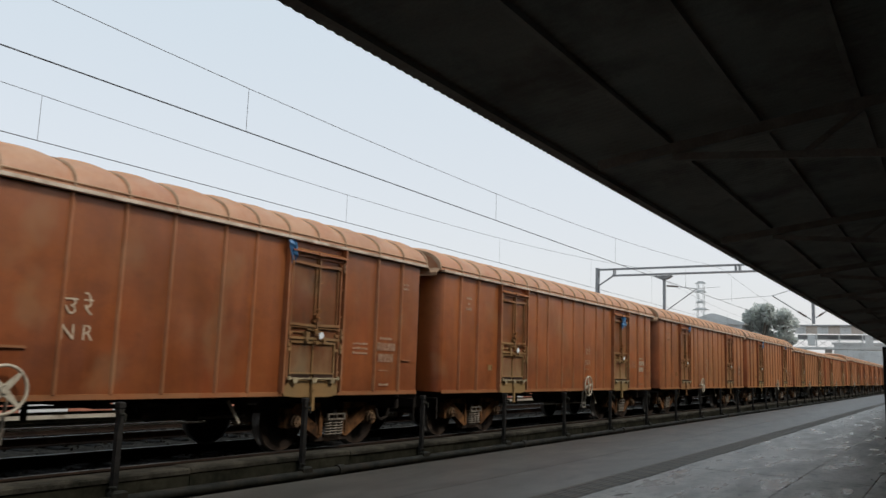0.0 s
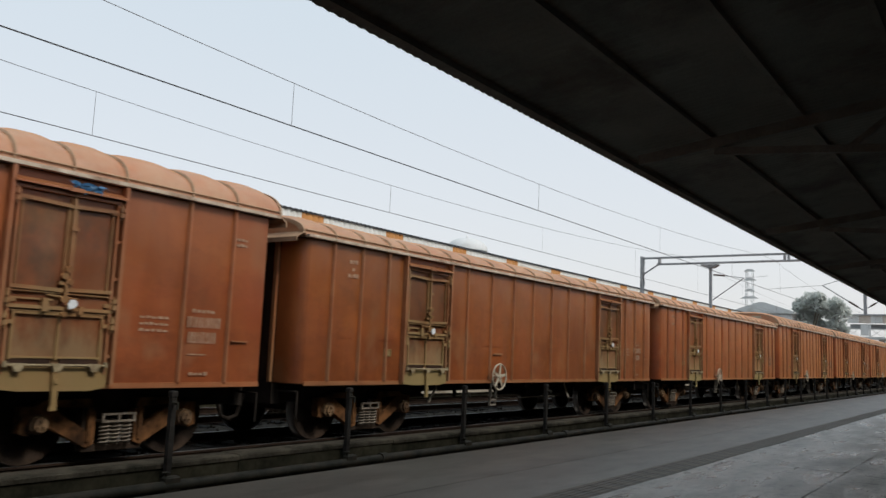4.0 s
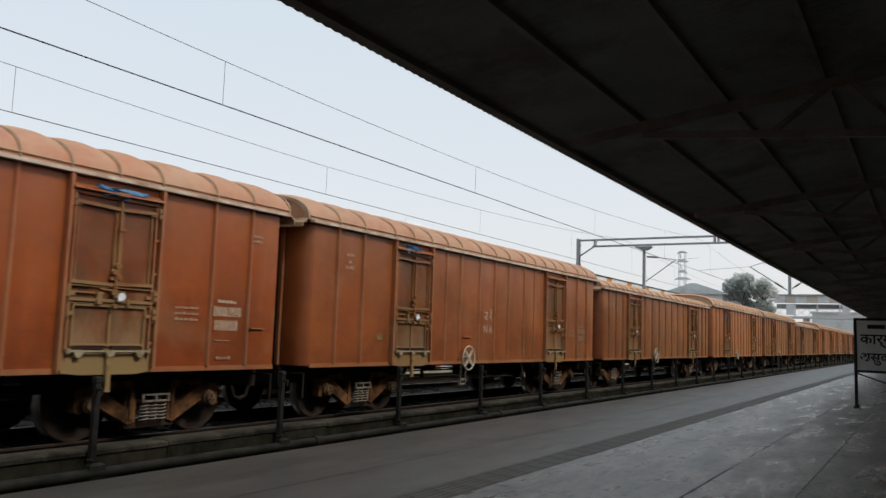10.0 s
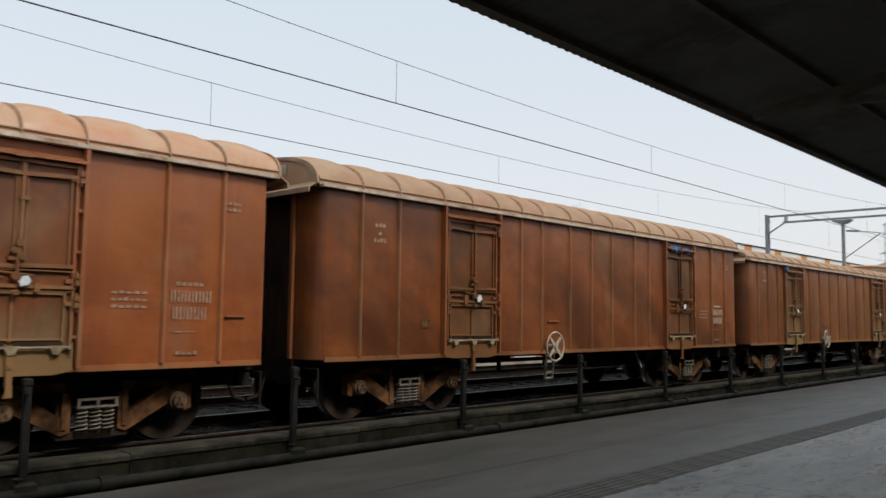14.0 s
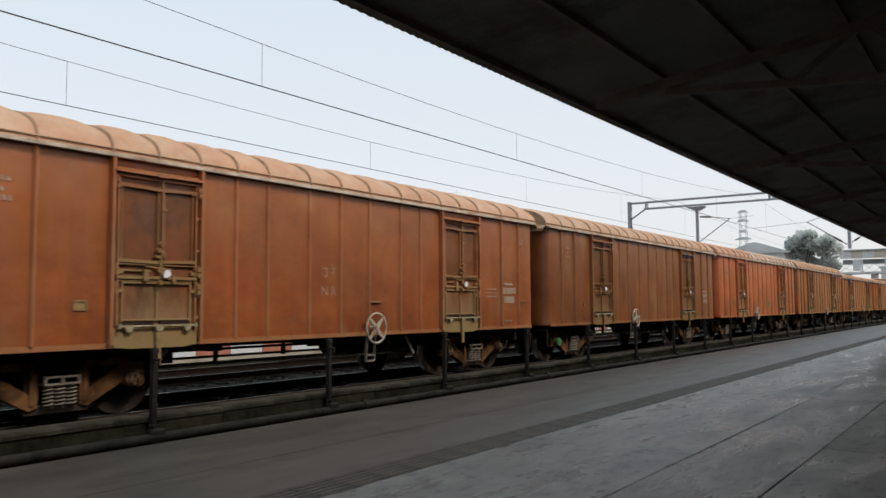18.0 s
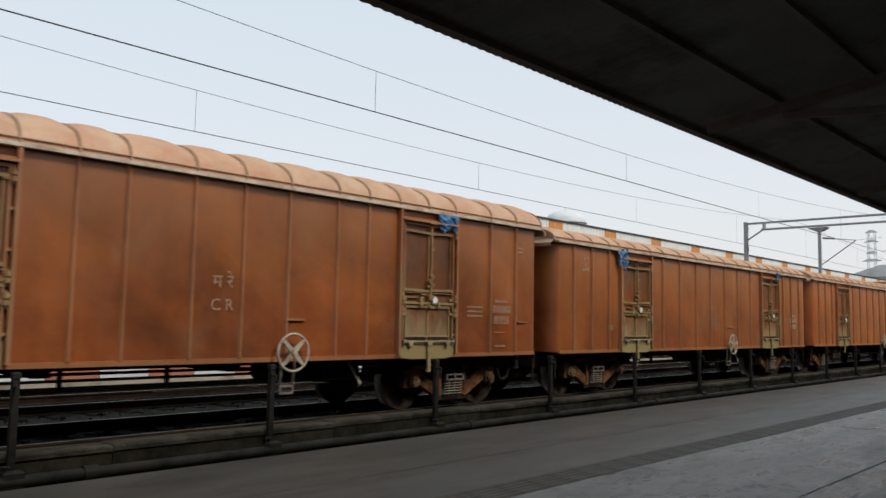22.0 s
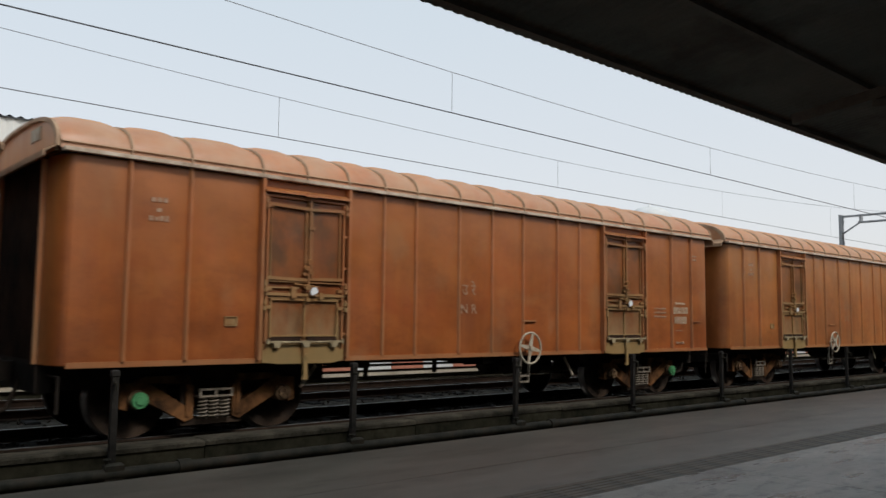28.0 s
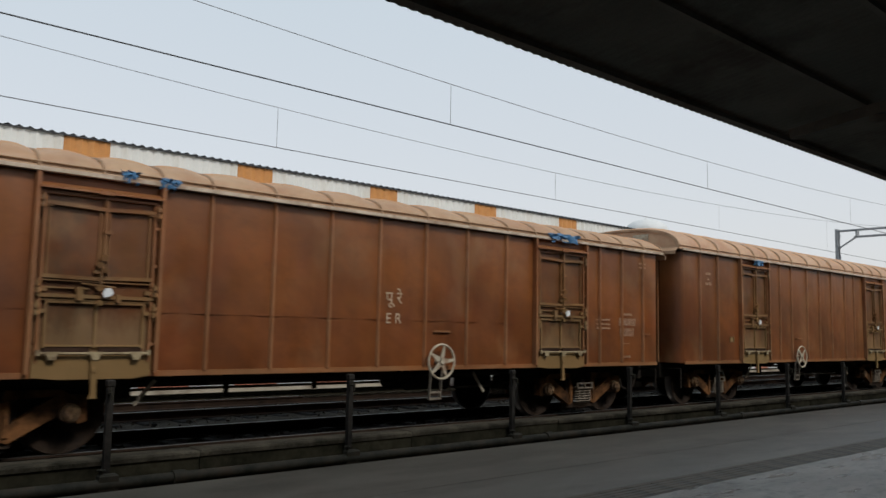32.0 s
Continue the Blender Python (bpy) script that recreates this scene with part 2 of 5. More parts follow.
    if soot:
        # slanting smears of soot, as strong as the wagon's own amount
        so = n.new("ShaderNodeAttribute")
        so.attribute_type, so.attribute_name = "OBJECT", "soot"
        t = n.new("ShaderNodeTexNoise")
        t.inputs["Scale"].default_value, t.inputs["Detail"].default_value, t.inputs["Roughness"].default_value = 0.75, 4, 0.55
        mp = n.new("ShaderNodeMapping")
        mp.vector_type = "TEXTURE"
        mp.inputs["Rotation"].default_value = (0, radians(38), 0)
        mp.inputs["Scale"].default_value = (2.4, 1, 0.8)
        l.new(sh.outputs[0], mp.inputs[0])
        l.new(mp.outputs[0], t.inputs["Vector"])
        smear = ramp(n, l, t.outputs["Fac"], [(0.40, 0.0), (0.60, 0.9)])
        col = mixed(n, l, mixed(n, l, 1.0, smear, so.outputs["Fac"], "MULTIPLY"), col, mixed(n, l, 1.0, base, (0.26, 0.28, 0.36), "MULTIPLY"))
    if film_col:
        veil = ramp(n, l, tex(1.3, (1, 1, 1), 7, 0.7), [(0.3, film[0]), (0.62, film[1])])
        col = mixed(n, l, mixed(n, l, 1.0, veil, at.outputs["Fac"], "MULTIPLY") if by_dust else veil, col, film_col)
    # uneven grading by height: dust low on the doors, side walls paler upwards
    if dust:
        x = n.new("ShaderNodeSeparateXYZ")
        l.new(c.outputs["Object"], x.inputs[0])
        hi = ramp(n, l, x.outputs["Z"], [(0.0, 1.0), (1.0, 0.0)])
        zz = n.new("ShaderNodeMapRange")
        zz.inputs[1].default_value, zz.inputs[2].default_value, zz.inputs[3].default_value, zz.inputs[4].default_value = low, high, 0.60, -0.15
        l.new(x.outputs["Z"], zz.inputs[0])
        add = n.new("ShaderNodeMath")
        add.operation = "ADD"
        l.new(zz.outputs[0], add.inputs[0])
        l.new(tex(2.6, (1, 1, 0.45), 7, 0.7), add.inputs[1])
        f = ramp(n, l, add.outputs[0], [(edge[0], 0.0), (edge[1], dust)] if edge else [(0.55, 0.0), (1.15 if dust < 0.5 else 1.0, dust)])
        amount = n.new("ShaderNodeMath")
        amount.operation = "MULTIPLY"
        l.new(f, amount.inputs[0])
        l.new(at.outputs["Fac"], amount.inputs[1])
        f = amount.outputs[0]
        n.remove(hi.node)
        col = mixed(n, l, f, col, dust_col or mixed(n, l, 1.0, base, (1.12, 1.55, 1.5), "MULTIPLY"))
    l.new(col, p.inputs["Base Color"])
    l.new(ramp(n, l, tex(2.2, (1, 1, 0.4), 5, 0.6), [(0.35, 0.36), (0.65, 0.52)]), p.inputs["Roughness"])
    p.inputs["Specular IOR Level"].default_value = 0.5
    # a bloom of fine dust that shows at a glancing view
    p.inputs["Sheen Weight"].default_value, p.inputs["Sheen Roughness"].default_value = 1.0, 0.3
    p.inputs["Sheen Tint"].default_value = (1.0, 0.47, 0.17, 1)
    bumped(n, l, p, tex(1.3, (1, 1, 0.6), 2, 0.45), 0.6, 0.06)
    return m


M_SIDE = wagon_paint("red_oxide_paint", 0.50, None, 1.0, low=3.4, high=1.1, soot=True)
M_DOOR = wagon_paint("dusty_door_paint", 0.58, (0.37, 0.275, 0.145), 0.70, low=1.05, high=2.5, edge=(0.66, 0.95), film_col=(0.15, 0.095, 0.04), film=(0.0, 0.28), grime=0.6, soot=True)
M_DOORF = wagon_paint("dusty_door_bar_paint", 0.75, (0.37, 0.275, 0.125), 0.9, film_col=(0.275, 0.185, 0.078), film=(0.10, 0.78), grime=0.5, by_dust=True, soot=True)
M_SILL = wagon_paint("olive_sill_paint", 0.85, (0.33, 0.265, 0.115), 0.8, low=1.0, high=2.2, edge=(0.50, 0.95))
# ribs paler than the walls: highlights of their crests are put in the colour
M_RIBR = wagon_paint("red_rib_paint", 0.24, (0.32, 0.18, 0.085), 1.22, film_col=(0.38, 0.21, 0.10), film=(0.05, 0.45), soot=True)
M_RIB = wagon_paint("rib_paint", 0.42, (0.35, 0.225, 0.12), 1.03, film_col=(0.35, 0.205, 0.105), film=(0.05, 0.6), by_dust=True)
M_ROOF = wagon_paint("dusty_roof_paint", 0.0, dark=1.35, film_col=(0.56, 0.365, 0.225))
M_ROOFR = wagon_paint("red_brown_roof_paint", 0.0, dark=1.35, film_col=(0.46, 0.265, 0.155))
M_ROOFY = wagon_paint("khaki_dust_roof_paint", 0.0, dark=1.2, film_col=(0.43, 0.285, 0.165), film=(0.4, 0.9))
M_ROOFW = wagon_paint("lime_stained_roof_paint", 0.0, dark=1.1, film_col=(0.57, 0.51, 0.41), film=(0.35, 0.95))
M_PATCH = rough_mat("olive_overpaint", (0.20, 0.145, 0.028), (0.29, 0.20, 0.045), 5.0, 0.7, stain=(0.30, 0.10, 0.04), stain_scale=3.0)
M_EAVE = rough_mat("eave_strip", (0.46, 0.35, 0.25), (0.70, 0.58, 0.46), 4, 0.8, stain=(0.22, 0.12, 0.07), stain_scale=2.5)
M_ROOFRIB = rough_mat("roof_rib_paint", (0.34, 0.20, 0.115), (0.50, 0.335, 0.21), 3.5, 0.8)
M_TAN = rough_mat("worn_tan_paint", (0.22, 0.16, 0.08), (0.50, 0.40, 0.24), 7.0, 0.8, stain=(0.12, 0.07, 0.035), stain_scale=5.0)
# very dark brown for the end walls and the door slits
M_DARKBROWN = rough_mat("sooty_end_wall", (0.022, 0.015, 0.012), (0.07, 0.038, 0.025), 2.0, 0.9, spec=0.12)
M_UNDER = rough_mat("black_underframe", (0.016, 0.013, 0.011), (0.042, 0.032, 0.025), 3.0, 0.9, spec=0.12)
M_AXLE = rough_mat("oily_axle_box", (0.08, 0.042, 0.02), (0.34, 0.21, 0.11), 5.0, 0.75, stain=(0.03, 0.02, 0.014), stain_scale=4.0, spec=0.3)
M_BOGIE = rough_mat("rusty_cast_steel", (0.022, 0.012, 0.007), (0.32, 0.145, 0.056), 2.6, 0.85, fine=30, bump=0.5, stain=(0.012, 0.009, 0.007), stain_scale=3.0, spec=0.12)
M_SPRING = rough_mat("greasy_spring_steel", (0.13, 0.105, 0.08), (0.33, 0.275, 0.21), 8.0, 0.7)
M_WHEEL = rough_mat("wheel_steel", (0.016, 0.012, 0.010), (0.075, 0.048, 0.031), 2.5, 0.8, spec=0.2)
M_TREAD = rough_mat("polished_tread", (0.35, 0.34, 0.33), (0.5, 0.49, 0.48), 6.0, 0.35, 1.0)
M_CREAM = rough_mat("worn_cream_paint", (0.42, 0.36, 0.26), (0.58, 0.51, 0.39), 9.0, 0.75, stain=(0.25, 0.13, 0.07), stain_scale=6.0)
M_LETTER = rough_mat("faded_white_lettering", (0.40, 0.25, 0.14), (0.68, 0.55, 0.40), 22.0, 0.85)
M_MARK = rough_mat("worn_painted_marks", (0.31, 0.15, 0.075), (0.50, 0.33, 0.22), 18.0, 0.85)
M_SEAL = rough_mat("white_paper_seal", (0.75, 0.76, 0.76), (0.85, 0.86, 0.86), 10.0, 0.8)
M_TARP = rough_mat("blue_plastic_sheet", (0.025, 0.11, 0.24), (0.09, 0.23, 0.40), 6.0, 0.5, bump=0.5)
M_GREEN = rough_mat("green_axle_cap", (0.05, 0.22, 0.08), (0.10, 0.35, 0.14), 8.0, 0.6)
M_YELLOW = rough_mat("yellow_axle_cap", (0.55, 0.40, 0.04), (0.65, 0.50, 0.08), 8.0, 0.6)
M_ASPHALT = rough_mat("worn_platform_asphalt", (0.097, 0.087, 0.069), (0.176, 0.156, 0.125), 0.9, 0.45, spec=0.6, fine=90, bump=0.35, dist=0.006, stain=(0.050, 0.044, 0.035), stain_scale=0.75, stretch=(0.7, 2.0, 1))
def slab_concrete():
    """Trowelled concrete with dark smears and half-dried wet patches."""
    m, n, l, p = mat_of("platform_concrete")
    c = n.new("ShaderNodeNewGeometry")

    def tex(scale, stretch, detail=6, r=0.62):
        mp = n.new("ShaderNodeMapping")
        mp.inputs["Scale"].default_value = stretch
        t = n.new("ShaderNodeTexNoise")
        t.inputs["Scale"].default_value, t.inputs["Detail"].default_value, t.inputs["Roughness"].default_value = scale, detail, r
        l.new(c.outputs["Position"], mp.inputs[0])
        l.new(mp.outputs[0], t.inputs["Vector"])
        return t.outputs["Fac"]

    col = ramp(n, l, tex(0.8, (1, 1, 1)), [(0.30, (0.31, 0.292, 0.252)), (0.70, (0.475, 0.45, 0.398))])
    col = mixed(n, l, ramp(n, l, tex(3.4, (1, 1.7, 1), 7, 0.75), [(0.50, 0.0), (0.62, 0.75)]), col, (0.12, 0.114, 0.102))
    col = mixed(n, l, ramp(n, l, tex(0.45, (1, 1.6, 1), 5), [(0.54, 0.0), (0.68, 0.5)]), col, (0.10, 0.098, 0.09))
    col = mixed(n, l, ramp(n, l, tex(6.0, (1, 2, 1), 4), [(0.64, 0.0), (0.74, 0.35)]), col, (0.25, 0.245, 0.23))
    g = tex(55.0, (1, 1, 1), 3)
    col = mixed(n, l, 0.5, col, ramp(n, l, g, [(0.25, 0.6), (0.75, 1.0)]), "MULTIPLY")
    o = n.new("ShaderNodeObjectInfo")
    col = mixed(n, l, 1.0, col, ramp(n, l, o.outputs["Random"], [(0.0, 0.9), (1.0, 1.0)]), "MULTIPLY")
    l.new(col, p.inputs["Base Color"])
    l.new(ramp(n, l, tex(0.9, (0.6, 2.4, 1), 5), [(0.42, 0.44), (0.62, 0.22)]), p.inputs["Roughness"])
    p.inputs["Specular IOR Level"].default_value = 0.5
    bumped(n, l, p, tex(5.0, (1, 2.2, 1), 7, 0.7), 0.9, 0.02)
    return m


M_SLAB = slab_concrete()
M_TACTILE = rough_mat("worn_tactile_tile", (0.122, 0.095, 0.068), (0.200, 0.156, 0.110), 0.8, 0.6, rand=0.12, stain=(0.06, 0.055, 0.048), stain_scale=0.6)
M_KERB = rough_mat("mossy_concrete", (0.010, 0.010, 0.006), (0.062, 0.056, 0.036), 2.2, 0.95, fine=14, bump=0.5, dist=0.02, stain=(0.005, 0.005, 0.003), stain_scale=1.0, spec=0.1)
# paler than M_KERB: the light on the wall's top is in this colour
M_KCAP = rough_mat("worn_kerb_top", (0.014, 0.013, 0.009), (0.105, 0.090, 0.066), 1.3, 0.95, fine=26, bump=0.8, dist=0.025, stain=(0.010, 0.010, 0.006), stain_scale=1.7, spec=0.12)
M_CBAND = rough_mat("dirty_cream_band", (0.40, 0.35, 0.27), (0.55, 0.49, 0.39), 1.2, 0.85, stain=(0.18, 0.14, 0.10), stain_scale=0.8)
M_PIPE = rough_mat("old_water_pipe", (0.015, 0.015, 0.011), (0.062, 0.056, 0.042), 3.0, 0.65, stain=(0.05, 0.035, 0.024), stain_scale=3.0, spec=0.12)
M_POST = rough_mat("black_iron", (0.014, 0.013, 0.012), (0.042, 0.037, 0.032), 5.0, 0.8, spec=0.12)
# near-track ballast: the shade under the wagons is put into its colour
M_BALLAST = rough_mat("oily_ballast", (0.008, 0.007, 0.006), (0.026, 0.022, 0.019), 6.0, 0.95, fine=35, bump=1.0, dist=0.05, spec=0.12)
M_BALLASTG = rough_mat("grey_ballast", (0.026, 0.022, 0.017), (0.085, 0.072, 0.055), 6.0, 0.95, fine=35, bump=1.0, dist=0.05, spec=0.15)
M_STONE = rough_mat("ballast_stone", (0.022, 0.018, 0.014), (0.085, 0.070, 0.055), 9.0, 0.95, spec=0.12)
M_RAIL = rough_mat("rusty_rail", (0.024, 0.016, 0.012), (0.055, 0.034, 0.023), 4.0, 0.7, spec=0.12)
M_HEAD = rough_mat("worn_rail_head", (0.16, 0.15, 0.14), (0.28, 0.27, 0.26), 8.0, 0.45, 0.9)
# sleepers darkened along with the shaded ballast
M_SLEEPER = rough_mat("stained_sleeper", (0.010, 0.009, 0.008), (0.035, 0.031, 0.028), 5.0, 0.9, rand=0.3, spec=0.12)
# lighter wire for the farther line, the catenaries and the droppers
M_WIREF = rough_mat("weathered_wire", (0.12, 0.12, 0.125), (0.2, 0.2, 0.205), 5.0, 0.5, 0.5)
M_WIRE = rough_mat("dark_wire", (0.05, 0.05, 0.055), (0.09, 0.09, 0.095), 5.0, 0.5, 0.6)
M_GALV = rough_mat("galvanised_steel", (0.30, 0.31, 0.32), (0.42, 0.43, 0.44), 5.0, 0.55, 0.3)
M_INSUL = rough_mat("brown_porcelain", (0.10, 0.07, 0.06), (0.16, 0.12, 0.105), 9.0, 0.4)
M_CANOPY = rough_mat("sooty_roof_sheet", (0.135, 0.132, 0.117), (0.212, 0.206, 0.182), 0.8, 0.9, stain=(0.07, 0.058, 0.05), stain_scale=0.5)
M_TRUSS = rough_mat("sooty_steelwork", (0.12, 0.118, 0.108), (0.19, 0.185, 0.17), 3.0, 0.9)
# plaster tone set for the light it bounces under the canopy
M_WALL = rough_mat("grimy_plaster", (0.28, 0.27, 0.25), (0.42, 0.40, 0.37), 1.0, 0.9)
M_SHEETW = rough_mat("white_cladding_sheet", (0.80, 0.79, 0.74), (0.86, 0.85, 0.80), 1.5, 0.6, stain=(0.60, 0.54, 0.45), stain_scale=0.6, stretch=(1, 1, 0.2))
M_SHEETO = rough_mat("orange_cladding_sheet", (0.58, 0.24, 0.06), (0.70, 0.33, 0.10), 1.5, 0.6)
M_DARKROOF = rough_mat("dark_roof_sheet", (0.03, 0.032, 0.035), (0.06, 0.062, 0.065), 2.0, 0.7)
M_WHITE = rough_mat("weathered_white_paint", (0.68, 0.69, 0.68), (0.80, 0.80, 0.79), 0.8, 0.7, stain=(0.48, 0.47, 0.44), stain_scale=0.4)
M_TERRA = rough_mat("terracotta_paint", (0.42, 0.15, 0.09), (0.55, 0.22, 0.14), 2.0, 0.8)
M_GREYB = rough_mat("grey_building", (0.30, 0.31, 0.32), (0.40, 0.41, 0.42), 0.5, 0.85)
M_GLASSB = rough_mat("dark_window_glass", (0.06, 0.075, 0.09), (0.10, 0.12, 0.14), 0.5, 0.25)
M_BARK = rough_mat("bark", (0.08, 0.06, 0.045), (0.14, 0.11, 0.08), 4.0, 0.95)
# leaf colour far paler than foliage: distance haze is mixed into it
M_LEAF = rough_mat("dusty_foliage", (0.62, 0.65, 0.61), (0.76, 0.78, 0.745), 0.6, 0.85)
M_BOARD = rough_mat("faded_sign_board", (0.50, 0.50, 0.475), (0.62, 0.62, 0.595), 2.0, 0.6)
M_EARTH = rough_mat("yard_earth", (0.03, 0.026, 0.022), (0.07, 0.062, 0.052), 0.5, 0.95, fine=10, bump=0.6, dist=0.04, spec=0.12)
M_SHEETB = rough_mat("beige_fascia_panel", (0.56, 0.48, 0.41), (0.66, 0.58, 0.51), 1.5, 0.7)


def leafy(m):
    """Lets light through the leaves as well as off them."""
    n, l = m.node_tree.nodes, m.node_tree.links
    p = n["Principled BSDF"]
    t, x = n.new("ShaderNodeBsdfTranslucent"), n.new("ShaderNodeMixShader")
    l.new(p.inputs["Base Color"].links[0].from_socket, t.inputs["Color"])
    x.inputs[0].default_value = 0.6
    l.new(p.outputs[0], x.inputs[1])
    l.new(t.outputs[0], x.inputs[2])
    l.new(x.outputs[0], n["Material Output"].inputs["Surface"])


leafy(M_LEAF)

# ---- ground and platform ----
X0, X1 = -40.0, 180.0
g = Mesh()
g.add([(-700, 8.72, -0.30), (1500, 8.72, -0.30), (1500, 1500, -0.30), (-700, 1500, -0.30)], [(0, 1, 2, 3)])
tagged(part("ground", g, M_EARTH), "bare oily railway yard earth beside the tracks", "ground", kind="structure")

asphalt = thing("platform_strip", "dark worn asphalt strip along the platform edge", "platform", kind="structure")
for ya, yb in ((5.18, 6.346), (6.356, 8.04)):
    part("surface", Mesh().box(X0, X1 + 200, ya, yb, -0.6, 0.0), M_ASPHALT, asphalt)
part("edge_wall", Mesh().box(X0, X1 + 200, 8.04, 8.36, -0.6, -0.19), M_KERB, asphalt, "dirty drain bed along the platform edge")

slabs = thing("platform_floor", "wet-stained concrete platform slabs with open joints", "platform", kind="structure")
part("bed", Mesh().box(X0, X1 + 200, -9.0, 4.72, -0.6, -0.02), M_KERB, slabs)
ROWS = ((-8.9, -4.6), (-4.6, -1.4), (-1.4, 1.80), (1.80, 2.82), (2.82, 4.71))
slab_me, far = {}, Mesh()
rs = random.Random(4)
for y0, y1 in ROWS:
    xs = X0 + rs.random() * 2
    while xs < X1 + 150:
        if -3 < xs < 45 and y1 > 1.5:
            if (y0, y1) not in slab_me:
                slab_me[(y0, y1)] = Mesh().slab(0.003, 2.997, y0 + 0.003, y1 - 0.003, -0.02, 0.0, 0.005).made("slab", M_SLAB)
            part("slab", slab_me[(y0, y1)], None, slabs, at=(xs, 0, rs.uniform(-0.003, 0.003)))
        else:
            far.slab(xs + 0.003, xs + 2.997, y0 + 0.003, y1 - 0.003, -0.02, rs.uniform(-0.003, 0.003), 0.008)
        xs += 3.0
tagged(part("slabs", far, M_SLAB, slabs), kind="stuff")

tact = thing("tactile_strip", "worn ribbed tactile paving tiles let into the platform", "tactile paving", kind="structure")
tm = Mesh().box(0.004, 0.446, 4.72, 5.18, -0.05, -0.001)
for i in range(5):
    tm.slab(0.006, 0.444, 4.755 + i * 0.085, 4.795 + i * 0.085, -0.001, 0.0045, 0.003)
tile_me, far = tm.made("tile", M_TACTILE), Mesh()
x = -4.0
while x < 170:
    if x < 55:
        part("tile", tile_me, None, tact, at=(x, 0, 0))
    else:
        far.box(x + 0.004, x + 0.446, 4.72, 5.18, -0.05, 0.0)
    x += 0.45
tagged(part("tiles", far, M_TACTILE, tact), kind="stuff")

wall_k = thing("kerb_wall", "low mossy concrete wall between platform and track", "kerb", kind="structure")
rs = random.Random(9)
kb = [Mesh().slab(0.005, 2.995, 8.375 + d, 8.705 + d, -0.45, 0.205 + d, 0.01).made("block", M_KERB) for d in (0.0, 0.004, -0.003)]
# separate cap added so the top can carry its lighter colour
kc = [Mesh().slab(0.005, 2.995, 8.355 + d, 8.72 + d, 0.207 + d, 0.268 + d, 0.018).made("cap", M_KCAP) for d in (0.0, 0.005, -0.004)]
for i in range(60):
    part("block", kb[rs.randrange(3)], None, wall_k, at=(-20 + 3 * i, 0, 0))
    part("cap", kc[rs.randrange(3)], None, wall_k, at=(-20 + 3 * i, 0, 0))
tagged(part("blocks", Mesh().box(160, 380, 8.36, 8.72, -0.45, 0.265), M_KERB, wall_k), kind="stuff")

pipe = thing("water_pipe", "old grey water pipe lying at the foot of the kerb wall", "pipe")
pipe_me = Mesh().rod((0, 0, 0), (5.9, 0, 0), 0.062, 14).made("pipe_length", M_PIPE)
sock_me = Mesh().rod((-0.07, 0, 0), (0.07, 0, 0), 0.082, 14).made("socket", M_PIPE)
for i in range(25):
    part("pipe_length", pipe_me, None, pipe, at=(-14 + 5.9 * i, 8.22, 0.03))
    part("socket", sock_me, None, pipe, at=(-14 + 5.9 * i, 8.22, 0.03))

# water posts along the edge
post0 = thing("water_post", "black iron water post with a tap on the kerb", "post", "posts along the platform edge", at=(2.97, 8.30, 0))
part("shaft", Mesh().slab(-0.032, 0.032, -0.03, 0.03, -0.16, 1.0, 0.01), M_POST, post0)
part("head", Mesh().slab(-0.042, 0.038, -0.04, 0.04, 1.0, 1.06, 0.012), M_POST, post0)
part("tap", Mesh().rod((-0.02, -0.03, 0.93), (-0.02, -0.13, 0.93), 0.016).rod((-0.02, -0.12, 0.94), (-0.02, -0.12, 0.86), 0.013).rod((-0.02, -0.07, 0.93), (-0.02, -0.07, 0.99), 0.008), M_PIPE, post0)
part("clamp", Mesh().slab(-0.10, 0.09, -0.13, -0.03, -0.02, 0.14, 0.02), M_PIPE, post0, "grey pipe joint at its foot")
part("valve", Mesh().rod((-0.07, -0.08, 0.12), (-0.07, -0.08, 0.18), 0.02).ring((-0.07, -0.08, 0.18), 0.035, 0.008, "z", 12, 5), M_PIPE, post0)
for i in range(-4, 38):
    if i:
        copy_thing(post0, Matrix.Translation((2.97 + 2.95 * i, 8.30, 0)))

# ---- tracks ----
def rail_outline(y):
    s = [(-0.07, 0), (0.07, 0), (0.07, 0.012), (0.012, 0.03), (0.012, 0.12), (0.036, 0.13), (0.036, 0.155), (-0.036, 0.155), (-0.036, 0.13), (-0.012, 0.12), (-0.012, 0.03), (-0.07, 0.012)]
    return [(y + a, b) for a, b in s]


